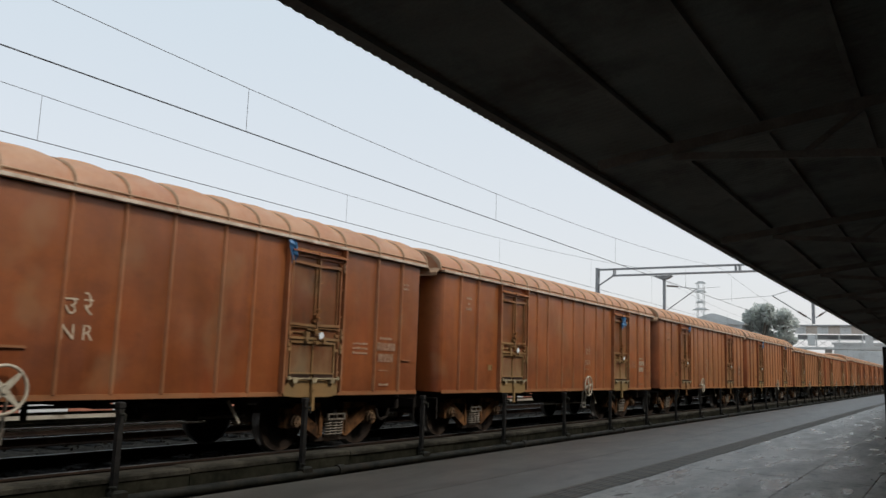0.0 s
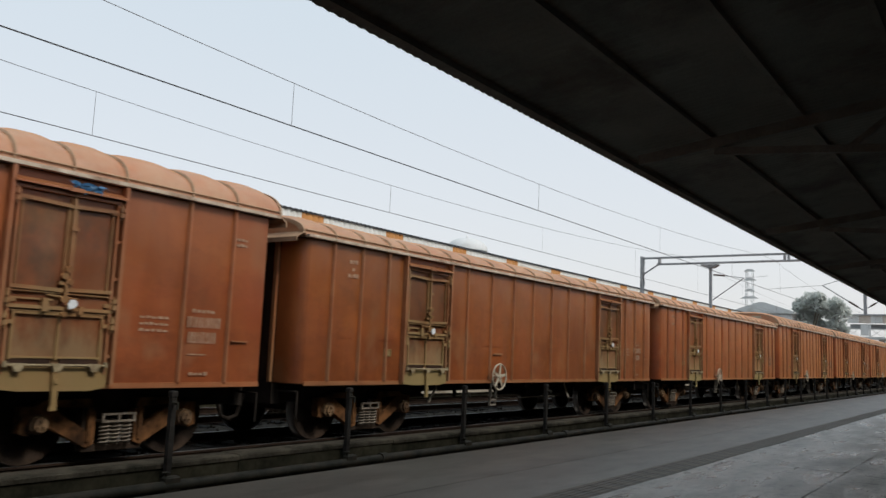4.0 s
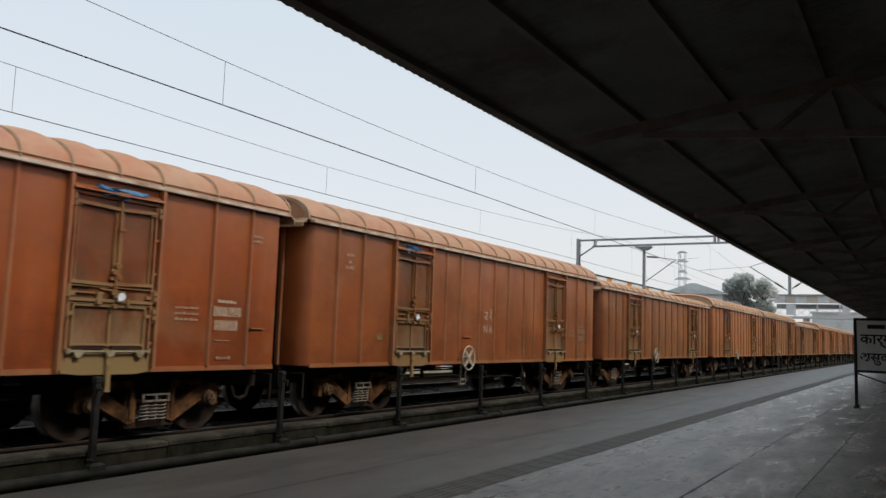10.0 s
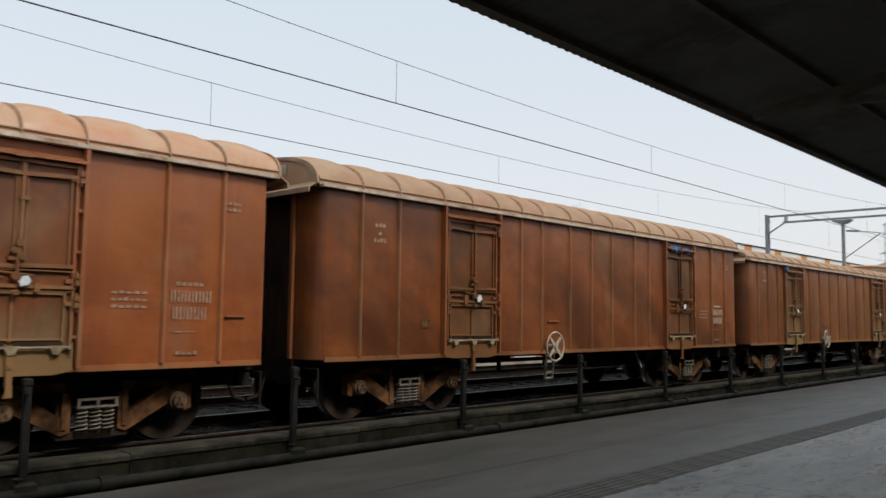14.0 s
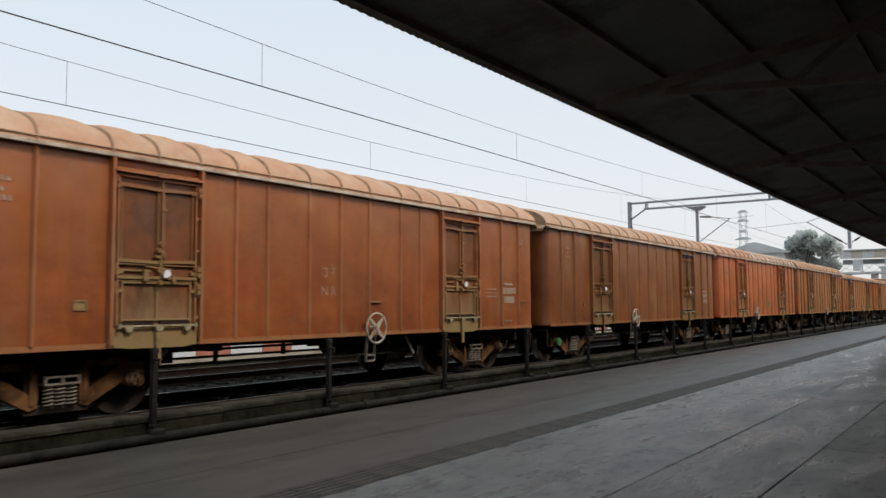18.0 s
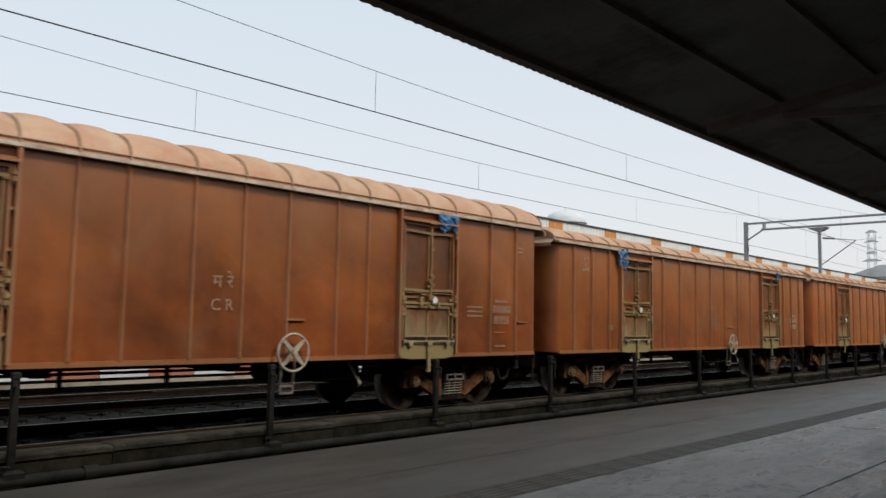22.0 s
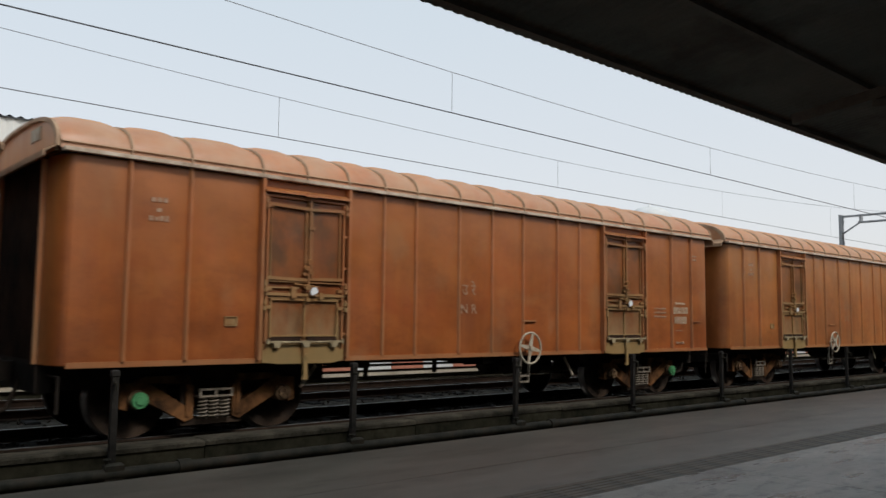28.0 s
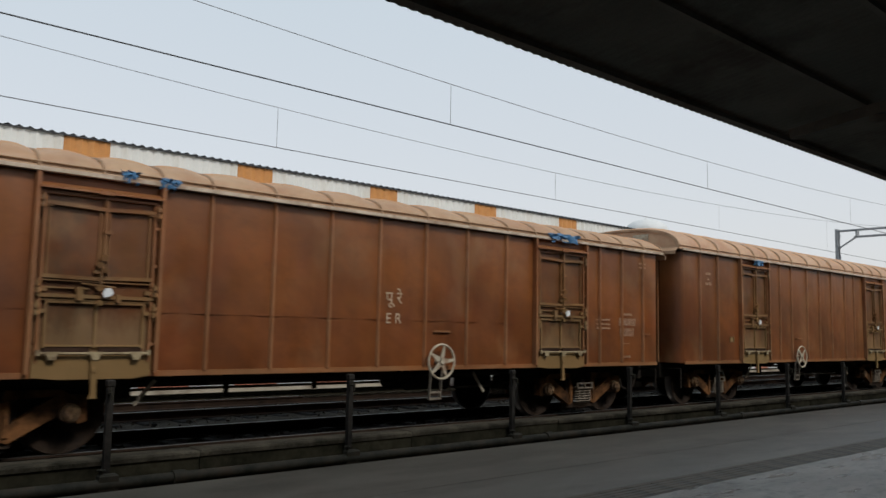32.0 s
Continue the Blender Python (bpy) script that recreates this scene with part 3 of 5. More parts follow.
RAIL_Z = 0.10
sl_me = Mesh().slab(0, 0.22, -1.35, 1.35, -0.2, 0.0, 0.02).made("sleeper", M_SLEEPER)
clip_me = Mesh().slab(-0.09, 0.09, -0.12, -0.04, 0, 0.03, 0.01).slab(-0.09, 0.09, 0.04, 0.12, 0, 0.03, 0.01).made("fastening", M_RAIL)
for yc, name, near in ((10.92, "railway_track", True), (15.04, "railway_track", False)):
    tr = thing(name, "broad-gauge railway track with rusty rails on dark ballast", "railway track", kind="structure")
    bed = Mesh()
    rs = random.Random(int(yc * 10))
    ys = [yc - 2.3, yc - 1.7, yc - 1.2, yc - 0.6, yc, yc + 0.6, yc + 1.2, yc + 1.7, yc + 2.05]
    bed.grid([[(xx, yy, (-0.30 if i in (0, len(ys) - 1) else -0.075) + rs.uniform(-0.02, 0.02)) for i, yy in enumerate(ys)] for xx in [X0 + 0.8 * q for q in range(int((X1 + 120 - X0) / 0.8))]])
    # the train's track takes the ballast coloured with its shade
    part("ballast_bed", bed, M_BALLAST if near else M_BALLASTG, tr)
    for s in (-0.838 - 0.036, 0.838 + 0.036):
        part("rail", Mesh().prism([(a, b + RAIL_Z - 0.155) for a, b in rail_outline(yc + s)], X0, X1 + 200, "x"), M_RAIL, tr)
        part("rail_head", Mesh().box(X0, X1 + 200, yc + s - 0.028, yc + s + 0.028, RAIL_Z - 0.001, RAIL_Z + 0.003), M_HEAD, tr, "bright worn running surface")
    far = Mesh()
    for i in range(330):
        xx = X0 + 0.65 * i
        if -5 < xx < (70 if near else 45):
            part("sleeper", sl_me, None, tr, at=(xx, yc, RAIL_Z - 0.152))
            if near and xx < 30:
                for s in (-0.874, 0.874):
                    part("fastening", clip_me, None, tr, at=(xx + 0.11, yc + s, RAIL_Z - 0.152))
        else:
            far.box(xx, xx + 0.22, yc - 1.35, yc + 1.35, -0.25, RAIL_Z - 0.152)
    tagged(part("sleepers", far, M_SLEEPER, tr), kind="stuff")

stones, rs = Mesh(), random.Random(21)
for i in range(9000):
    band = rs.random()
    y = 8.74 + 0.8 * rs.random() ** 1.5 if band < 0.45 else rs.uniform(9.3, 17.3)
    xx = -3 + 48 * rs.random() ** 1.4
    if abs(y - 10.046) < 0.1 or abs(y - 11.794) < 0.1 or abs(y - 14.166) < 0.1 or abs(y - 15.914) < 0.1:
        continue
    edge = min(abs(y - 10.92), abs(y - 15.04))
    zc = -0.055 if edge < 1.7 else -0.055 - 0.22 * min(1, (edge - 1.7) / 0.5)
    r = rs.uniform(0.02, 0.05)
    p = [Vector((rs.uniform(-1, 1), rs.uniform(-1, 1), rs.uniform(-1, 1))).normalized() * r for _ in range(3)]
    q = [Vector((xx, y, zc + 0.01)) + o for o in (p[0], -p[0], p[1], -p[1], p[2] * 0.8, -p[2] * 0.8)]
    stones.add(q, [(0, 2, 4), (2, 1, 4), (1, 3, 4), (3, 0, 4), (2, 0, 5), (1, 2, 5), (3, 1, 5), (0, 3, 5)])
tagged(part("ballast_stones", stones, M_STONE), "loose dark ballast stones beside the rails", "ballast", kind="stuff")

litter, rs = Mesh(), random.Random(55)
for i in range(170):
    xx, y = -2 + 40 * rs.random(), rs.choice((8.78, 8.95, 9.2, 9.5)) + rs.uniform(-0.1, 0.2)
    a, r = rs.uniform(0, 6.28), rs.uniform(0.012, 0.045)
    u, v = Vector((math.cos(a), math.sin(a), rs.uniform(-0.2, 0.5))) * r, Vector((-math.sin(a), math.cos(a), rs.uniform(-0.2, 0.4))) * r * rs.uniform(0.4, 1.0)
    c = Vector((xx, y, -0.02 if y > 9 else -0.15))
    litter.add([c - u - v, c + u - v, c + u + v + Vector((0, 0, 0.02)), c - u + v], [(0, 1, 2, 3)])
tagged(part("litter_scraps", litter, M_SEAL), "pale scraps of litter lying on the ballast", "litter", kind="stuff")

# ---- opposite platform and shed ----
opp = thing("opposite_platform", "low platform with a coping painted white and terracotta", "platform", kind="structure")
part("core", Mesh().box(X0, 330, 18.7, 34, -0.3, 0.48), M_KERB, opp)
cw = [Mesh().slab(0.01, 1.19, 18.45, 19.0, 0.20, 0.52, 0.03).made("coping", q) for q in (M_WHITE, M_TERRA)]
for i in range(130):
    part("coping", cw[i % 2], None, opp, at=(-30 + 1.2 * i, 0, 0))
part("foot_band", Mesh().box(X0, 330, 18.6, 18.7, -0.3, 0.20), M_KERB, opp)
part("cream_band", Mesh().box(X0, 330, 18.50, 18.6, 0.03, 0.12), M_CBAND, opp, "dirty cream painted band")

shed = thing("goods_shed", "long shed with white and orange corrugated cladding", "shed")
YS, ZT = 27.0, 7.69
def corrugated(xa, xb, y, za, zb, depth=0.02, pitch=0.36):
    n = max(2, int((xb - xa) / pitch * 4))
    rows = [[(xa + (xb - xa) * i / n, y + depth * (1, 0, -1, 0)[i % 4], z) for i in range(n + 1)] for z in (za, zb)]
    return Mesh().grid(rows, False)
bay, ow = 6.10, 1.48
sheet_o, sheet_w = corrugated(0, ow, YS, 6.52, ZT, 0.03).made("orange_sheet", M_SHEETO), corrugated(0, bay - ow, YS, 6.52, ZT, 0.03).made("white_sheet", M_SHEETW)
for i in range(-7, 19):
    xo = 1.57 + bay * i
    part("orange_sheet", sheet_o, None, shed, "orange corrugated sheet", at=(xo, 0, 0))
    part("white_sheet", sheet_w, None, shed, "white corrugated sheet", at=(xo + ow, 0, 0))
    part("column", Mesh().box(xo + ow, xo + ow + 0.25, YS + 0.3, YS + 0.55, 0.48, ZT), M_GALV, shed)
rf = corrugated(-42, 117, 0, 0, 1, 0.04, 0.32)
rf.v = [(x, YS - 0.07 + 9.2 * z, ZT + 0.04 + y + z * 0.9) for x, y, z in rf.v]
part("roof", rf, M_DARKROOF, shed, "dark corrugated roof edge")
part("gutter", Mesh().box(-42, 117, YS - 0.075, YS - 0.035, ZT - 0.03, ZT + 0.015), M_DARKROOF, shed)
part("fascia_rail", Mesh().box(-42, 117, YS + 0.05, YS + 0.15, 6.40, 6.56), M_POST, shed, "dark rail along the foot of the cladding")
# added sheet whose near-black colour gives the shade under the roof
part("back_fascia", Mesh().box(-42, 117, YS + 8, YS + 8.12, 5.97, ZT + 0.82), M_POST, shed, "dark sheet standing for the shade inside the shed")
for i in range(-3, 8):
    part("column", Mesh().box(2.9 + 2 * bay * i, 3.15 + 2 * bay * i, YS + 7.7, YS + 7.95, 0.48, ZT + 0.74), M_GALV, shed)

# ---- overhead line ----
def sag(x):
    u = ((x - 16.5 + 27.5) % 55) - 27.5
    return 0.0014 * u * u
wires = []
for yc, zc, zm, first, name in ((10.96, 5.50, 6.22, 0.75, "overhead_wires"), (15.04, 5.49, 6.28, -0.6, "overhead_wires")):
    ln = thing(name, "taut overhead contact wire hung from a catenary wire by droppers", "overhead wire")
    part("contact_wire", Mesh().rod((-90, yc, zc), (320, yc, zc), 0.0105 if yc < 12 else 0.009, 6), M_WIRE if yc < 12 else M_WIREF, ln)
    m = Mesh()
    pts = [(-90 + 2.5 * i, yc, zm + sag(-90 + 2.5 * i)) for i in range(165)]
    for a, b in zip(pts, pts[1:]):
        m.rod(a, b, 0.0065, 5)
    part("catenary_wire", m, M_WIREF, ln)
    for i in range(-6, 22):
        xx = first + 9.17 * i
        part("dropper", Mesh().rod((xx, yc, zc), (xx, yc, zm + sag(xx)), 0.005 if xx < 20 else 0.003, 5), M_WIREF, ln)

def portal(x, y_far, top):
    p = thing("catenary_portal", "grey steel portal frame carrying the overhead wires", "portal", "catenary portals")
    for y in (y_far, -9.6):
        m = Mesh()
        for dx in (-0.13, 0.13):
            m.box(x + dx - 0.025, x + dx + 0.025, y - 0.07, y + 0.07, -0.3, top + 0.1)
        for i in range(12):
            z0, z1 = -0.2 + i * top / 12, -0.2 + (i + 1) * top / 12
            m.bar((x - 0.13, y - 0.08, z0 if i % 2 else z1), (x + 0.13, y - 0.08, z1 if i % 2 else z0), 0.02, 0.05)
        part("leg", m, M_GALV, p)
    for dz, nm in ((0.0, "upper_chord"), (-0.36, "lower_chord")):
        part(nm, Mesh().box(x - 0.18, x - 0.10, -9.6, y_far - (0 if dz == 0 else 0.9), top + dz - 0.035, top + dz + 0.035).box(x + 0.10, x + 0.18, -9.6, y_far - (0 if dz == 0 else 0.9), top + dz - 0.035, top + dz + 0.035), M_GALV, p)
    for y in (y_far - 1.0, 10.05, 9.85, 3.0, -3.0):
        part("tie", Mesh().box(x - 0.15, x + 0.15, y - 0.04, y + 0.04, top - 0.36, top), M_GALV, p)
    part("knee_brace", Mesh().bar((x, y_far, top - 0.95), (x, y_far - 0.95, top - 0.36), 0.07, 0.07), M_GALV, p)
    # hanging posts with their brackets
    for yd, arms in ((13.9, ((-1, 6.32, 1.75, 6.12, 4.95),)), (6.45, ((1, 0, 1.90, 5.68, 4.45), (-1, 0, 1.15, 5.25, 4.55)))):
        part("drop_post", Mesh().box(x + 0.2, x + 0.34, yd - 0.07, yd + 0.07, 4.25, top - 0.42), M_GALV, p)
        part("drop_cap", Mesh().prism([(yd - 0.45, top - 0.42), (yd - 0.45, top - 0.47), (yd - 0.15, top - 0.62), (yd + 0.15, top - 0.62), (yd + 0.5, top - 0.47), (yd + 0.5, top - 0.42)], x + 0.1, x + 0.45, "x"), M_GALV, p)
        for s, zi, reach, ztip, zfoot in arms:
            tip, foot = Vector((x + 0.27, yd + s * reach, ztip)), Vector((x + 0.27, yd + s * 0.1, zfoot))
            part("bracket_tube", Mesh().rod(foot, tip, 0.028), M_GALV, p)
            a, b = (Vector((x + 0.27, yd + s * 0.15, zi)), Vector((x + 0.27, yd + s * 0.75, zi - 0.06))) if zi else (foot.lerp(tip, 0.12), foot.lerp(tip, 0.34))
            m = Mesh()
            for i in range(6):
                m.rod(a.lerp(b, i / 6), a.lerp(b, (i + 0.6) / 6), 0.035, 10, 0.06).rod(a.lerp(b, (i + 0.6) / 6), a.lerp(b, (i + 1) / 6), 0.06, 10, 0.035)
            part("insulator", m, M_INSUL, p, "brown ribbed insulator")
            if zi:
                part("stay_tube", Mesh().rod(b, tip, 0.02), M_GALV, p)
                part("steady_arm", Mesh().rod(tip, (x + 0.27, 10.96, 6.2), 0.008), M_GALV, p)
            elif s > 0:
                part("stay_tube", Mesh().rod(tip, (x + 0.27, yd + 0.07, 6.25), 0.016), M_GALV, p)
                part("steady_arm", Mesh().rod(tip, (x + 0.27, 10.96, 5.52), 0.010), M_GALV, p)
    return p
portal(43.6, 17.65, 7.30)
portal(-11.4, 17.65, 7.30)

# ---- canopy over the platform ----
can = thing("platform_canopy", "sooty corrugated canopy roof over the platform", "canopy", kind="structure")
YE, ZE, YR, ZR = 4.70, 4.137, -1.6, 5.0
n = int(200 / 0.03)
part("roof_sheet", Mesh().grid([[(-40 + 0.03 * i, y, z + 0.005 * (1, 0, -1, 0)[i % 4]) for i in range(n)] for y, z in ((YE, ZE), (YR, ZR), (-8.8, 4.2))], False), M_CANOPY, can, "sooty corrugated sheet")
for y in (4.5, 3.4, 2.4, 1.4, 0.4, -0.6, -1.5, -3.0, -4.6, -6.2, -7.8):
    z = (ZE + (YE - y) / (YE - YR) * (ZR - ZE)) if y > YR else ZR + (y - YR) / (-8.8 - YR) * (4.2 - ZR)
    part("purlin", Mesh().box(-40, 160, y - 0.03, y + 0.03, z - 0.085, z - 0.03), M_CANOPY, can)
for i in range(-5, 25):
    xx = 3.2 + 6.1 * i
    m = Mesh()
    m.bar((xx, 4.2, ZE - 0.12), (xx, YR, ZR - 0.24), 0.09, 0.12).bar((xx, YR, ZR - 0.24), (xx, -8.6, 4.0), 0.09, 0.12)
    m.bar((xx, 3.3, ZE - 0.1), (xx, YR + 0.1, 3.6), 0.07, 0.08).bar((xx, 1.9, 3.93), (xx, 1.2, 4.45), 0.05, 0.06).bar((xx, 0.6, 3.8), (xx, 1.2, 4.45), 0.05, 0.06).bar((xx, 0.6, 3.8), (xx, -0.4, 4.65), 0.05, 0.06)
    m.bar((xx, YR - 0.1, 3.6), (xx, -6.4, 4.2), 0.07, 0.08)
    part("rafter", m, M_TRUSS, can)
    part("column", Mesh().slab(xx - 0.12, xx + 0.12, YR - 0.12, YR + 0.12, 0.0, ZR - 0.2, 0.02), M_TRUSS, can)
# added wall behind the viewer, out of view, to bounce light forward
bw = thing("wall_station", "unseen plaster wall that bounces light under the canopy", "wall", kind="structure")
part("wall", Mesh().box(-40, 170, -9.3, -9.0, -0.5, 5.2), M_WALL, bw)

# station board on two legs, partly in view down the platform
sb = thing("station_notice_board", "grey notice board in a black steel frame on legs", "sign board", at=(26.1, 0, 0))
part("board", Mesh().box(-0.02, 0.02, 0.35, 2.28, 1.05, 2.45), M_BOARD, sb)
for y in (0.32, 2.31):
    part("leg", Mesh().slab(-0.04, 0.04, y - 0.04, y + 0.04, 0.0, 2.52, 0.008), M_POST, sb)
    part("foot", Mesh().slab(-0.45, 0.45, y - 0.05, y + 0.05, 0.0, 0.05, 0.01), M_POST, sb)
part("top_rail", Mesh().box(-0.035, 0.035, 0.36, 2.27, 2.45, 2.52), M_POST, sb)
part("bottom_rail", Mesh().box(-0.035, 0.035, 0.36, 2.27, 0.98, 1.05), M_POST, sb)
part("brace", Mesh().bar((0, 2.27, 0.95), (0, 1.3, 0.62), 0.04, 0.04).bar((0, 1.3, 0.62), (0, 0.36, 0.95), 0.04, 0.04), M_POST, sb)

def lettering(text, size, mat, parent, at, turn, name="lettering", label="", bold=0.0):
    cu = bpy.data.curves.new(name, "FONT")
    cu.body, cu.size, cu.align_x, cu.extrude, cu.offset = text, size, "CENTER", 0.0015, bold
    tmp = new("tmp_text", cu)
    dg = bpy.context.evaluated_depsgraph_get()
    me = bpy.data.meshes.new_from_object(tmp.evaluated_get(dg))
    me.name = name
    bpy.data.objects.remove(tmp)
    bpy.data.curves.remove(cu)
    me.materials.clear()
    me.materials.append(mat)
    ob = new(name, me)
    ob.parent = parent
    ob.matrix_local = Matrix.Translation(at) @ Euler([radians(a) for a in turn]).to_matrix().to_4x4()
    if label:
        ob["label"] = label
    return ob
for text, y, z, size in (("कार्य", 2.20, 1.80, 0.40), ("असुविध", 2.22, 1.30, 0.36)):
    ob = lettering(text, size, M_POST, sb, (-0.026, y, z), (90, 0, -90), "lettering", "black painted writing", 0.008)
    w = max(v.co.x for v in ob.data.vertices)
    ob.location.y = y - w
part("text_bar", Mesh().box(-0.028, -0.02, 1.55, 2.0, 2.22, 2.34), M_POST, sb, "dark line of writing")

# ---- distance ----
fob = thing("footbridge", "white footbridge with railings over the tracks", "footbridge")
FX = 150.0
part("deck", Mesh().box(FX, FX + 3, -12, 23.7, 6.55, 6.90), M_WHITE, fob)
part("roof", Mesh().box(FX - 0.4, FX + 3.4, -12, 23.9, 10.42, 10.62), M_GREYB, fob, "grey roof edge")
part("back_panel", Mesh().box(FX + 2.9, FX + 2.95, -12, 23.5, 8.2, 9.1), M_GREYB, fob)
for i in range(20):
    y = -11.3 + 1.74 * i
    part("rail_panel", Mesh().box(FX, FX + 0.06, y, y + 1.73, 9.12, 10.40), M_WHITE if i % 2 else M_SHEETB, fob, "painted fascia panel")
    if i % 2 == 0:
        part("post", Mesh().box(FX - 0.1, FX + 0.1, y, y + 0.22, 6.9, 9.12), M_WHITE, fob)
    part("cross_brace", Mesh().bar((FX, y + 0.1, 6.95), (FX, y + 1.7, 8.1), 0.07, 0.07).bar((FX, y + 0.1, 8.1), (FX, y + 1.7, 6.95), 0.07, 0.07), M_WHITE, fob)
    if i % 5 == 3:
        part("notice_panel", Mesh().box(FX - 0.06, FX, y + 0.3, y + 1.5, 7.1, 8.9), M_WHITE, fob)
part("handrail", Mesh().box(FX - 0.02, FX + 0.1, -12, 23.7, 8.1, 8.22), M_WHITE, fob)
for y in (7.2, 18.5, 22.5):
    part("pier", Mesh().box(FX + 0.9, FX + 2.1, y - 0.5, y + 0.5, -0.3, 6.55), M_WHITE, fob)

def block(name, label, x, y, w, d, h, mat, floors, cols, roof=None, peak=0.0):
    b = thing(name, label, "building")
    part("wall", Mesh().box(x, x + w, y, y + d, -0.3, h), mat, b)
    if peak:
        part("roof", Mesh().prism([(y - 0.5, h), (y + d + 0.5, h), (y + d + 0.5, h + 0.25), (y + d * 0.55, h + peak), (y + d * 0.45, h + peak), (y - 0.5, h + 0.25)], x - 0.4, x + w + 0.4, "x"), roof or M_GREYB, b)
    else:
        part("roof", Mesh().box(x - 0.4, x + w + 0.4, y - 0.4, y + d + 0.4, h, h + 0.35), roof or M_GREYB, b)
    if not floors:
        return b
    gl = Mesh().box(-0.05, 0.0, 0, 1.3, 0, 1.4).made("window", M_GLASSB)
    gy = Mesh().box(0, 1.3, -0.05, 0.0, 0, 1.4).made("window", M_GLASSB)
    for f in range(floors):
        for c in range(cols):
            part("window", gl, None, b, at=(x, y + 1 + c * (d - 2) / cols, 1.2 + f * (h - 1) / floors))
            part("window", gy, None, b, at=(x + 1 + c * (w - 2) / cols, y, 1.2 + f * (h - 1) / floors))
    return b
block("apartment_block", "pale building behind the shed and the tree", 128, 27.6, 40, 8.5, 9.3, M_WHITE, 0, 0, M_WHITE, 1.7)
block("low_building", "long pale low building beyond the footbridge", 190, 4, 30, 18, 9.0, M_WHITE, 0, 0, M_WHITE)
block("grey_building", "grey flat-roofed building in the haze", 205, 50, 30, 6, 13.0, M_GREYB, 0, 0, M_GREYB, 2.2)

off = block("yard_office", "pale rendered yard building with barred windows behind the shed", -24, 44, 31, 7, 8.2, M_WHITE, 0, 0, M_GREYB)
for i, x in enumerate((-20.5, -15.5, -10.5, -5.5, -0.9, 3.6)):
    wn = part("window", Mesh().box(x, x + 1.5, 43.96, 44.0, 3.0, 5.4), M_GLASSB, off)
    bars = Mesh()
    for q in (0, 0.5, 1.0, 1.5):
        bars.box(x + q - 0.05, x + q + 0.05, 43.90, 43.96, 2.9, 5.5)
    for z in (2.9, 3.8, 4.6, 5.4):
        bars.box(x - 0.05, x + 1.55, 43.90, 43.96, z, z + 0.1)
    part("window_bars", bars, M_CREAM, wn, "pale painted window bars")
    part("window_hood", Mesh().prism([(43.1, 2.35), (44.0, 2.35), (44.0, 2.75), (43.1, 2.45)], x - 0.9, x + 2.3, "x"), M_WHITE, off, "sloping concrete ledge")
part("plinth", Mesh().box(-24.1, 7.1, 43.8, 44.0, -0.3, 0.9), M_GREYB, off)
yw = thing("yard_wall", "low whitewashed yard wall behind the shed", "wall")
part("wall", Mesh().box(-40, 60, 36.6, 36.85, -0.3, 1.02), M_WHITE, yw)
part("coping", Mesh().box(-40, 60, 36.55, 36.9, 1.02, 1.12), M_GREYB, yw)
m, rs = Mesh(), random.Random(31)
for i in range(46):
    x = rs.uniform(-20, 24)
    for j in range(60):
        c = Vector((x + rs.gauss(0, 0.5), 38.4 + rs.gauss(0, 0.4), abs(rs.gauss(0.9, 0.55))))
        u = Vector((rs.gauss(0, 1), rs.gauss(0, 1), rs.gauss(0, 1))).normalized() * rs.uniform(0.07, 0.17)
        v = u.orthogonal() * 0.5
        m.add([c - u, c + v, c + u, c - v], [(0, 1, 2, 3)])
tagged(part("yard_shrubs", m, M_LEAF), "low pale shrubs along the yard wall", "shrubs", kind="stuff")

dome = thing("white_dome", "low white dome roof behind the goods shed", "dome")
m = Mesh()
for a, r, z in ((0, 3.3, 10.6),):
    prof = [(2.1, 11.6), (2.05, 12.0), (1.75, 12.4), (1.25, 12.7), (0.65, 12.85), (0.16, 12.9), (0.02, 13.25)]
    m.grid([[(66.5 + q * math.cos(2 * math.pi * i / 24), 45 + q * math.sin(2 * math.pi * i / 24), zz) for i in range(25)] for q, zz in prof])
part("shell", m, M_WHITE, dome)
part("drum", Mesh().rod((66.5, 45, -0.3), (66.5, 45, 11.65), 2.0, 24), M_GREYB, dome)

tower = thing("lattice_tower", "slender lattice steel tower in the haze", "tower")
TX, TY = 230.0, 60.0
m = Mesh()
for sx, sy in ((-1, -1), (1, -1), (1, 1), (-1, 1)):
    m.bar((TX + sx * 1.05, TY + sy * 1.05, -0.3), (TX + sx * 0.8, TY + sy * 0.8, 27.0), 0.13, 0.13)
for i in range(9):
    z0, z1 = 3.0 * i, 3.0 * (i + 1)
    w0, w1 = 1.05 - 0.25 * z0 / 27, 1.05 - 0.25 * z1 / 27
    for s in (-1, 1):
        m.bar((TX - w0, TY + s * w0, z0), (TX + w1, TY + s * w1, z1), 0.09, 0.09).bar((TX + s * w0, TY - w0, z0), (TX + s * w1, TY + w1, z1), 0.09, 0.09)
# white stands in for steel paled by haze, on frame and crossarms
part("frame", m, M_WHITE, tower)
for z, w in ((19.5, 2.6), (21.5, 1.5), (24.5, 1.9), (27.0, 1.6)):
    part("crossarm", Mesh().prism([(TY - w, z), (TY, z), (TY + w, z), (TY + w * 0.4, z + 0.7), (TY - w * 0.4, z + 0.7)], TX - 0.2, TX + 0.2, "x"), M_WHITE, tower)

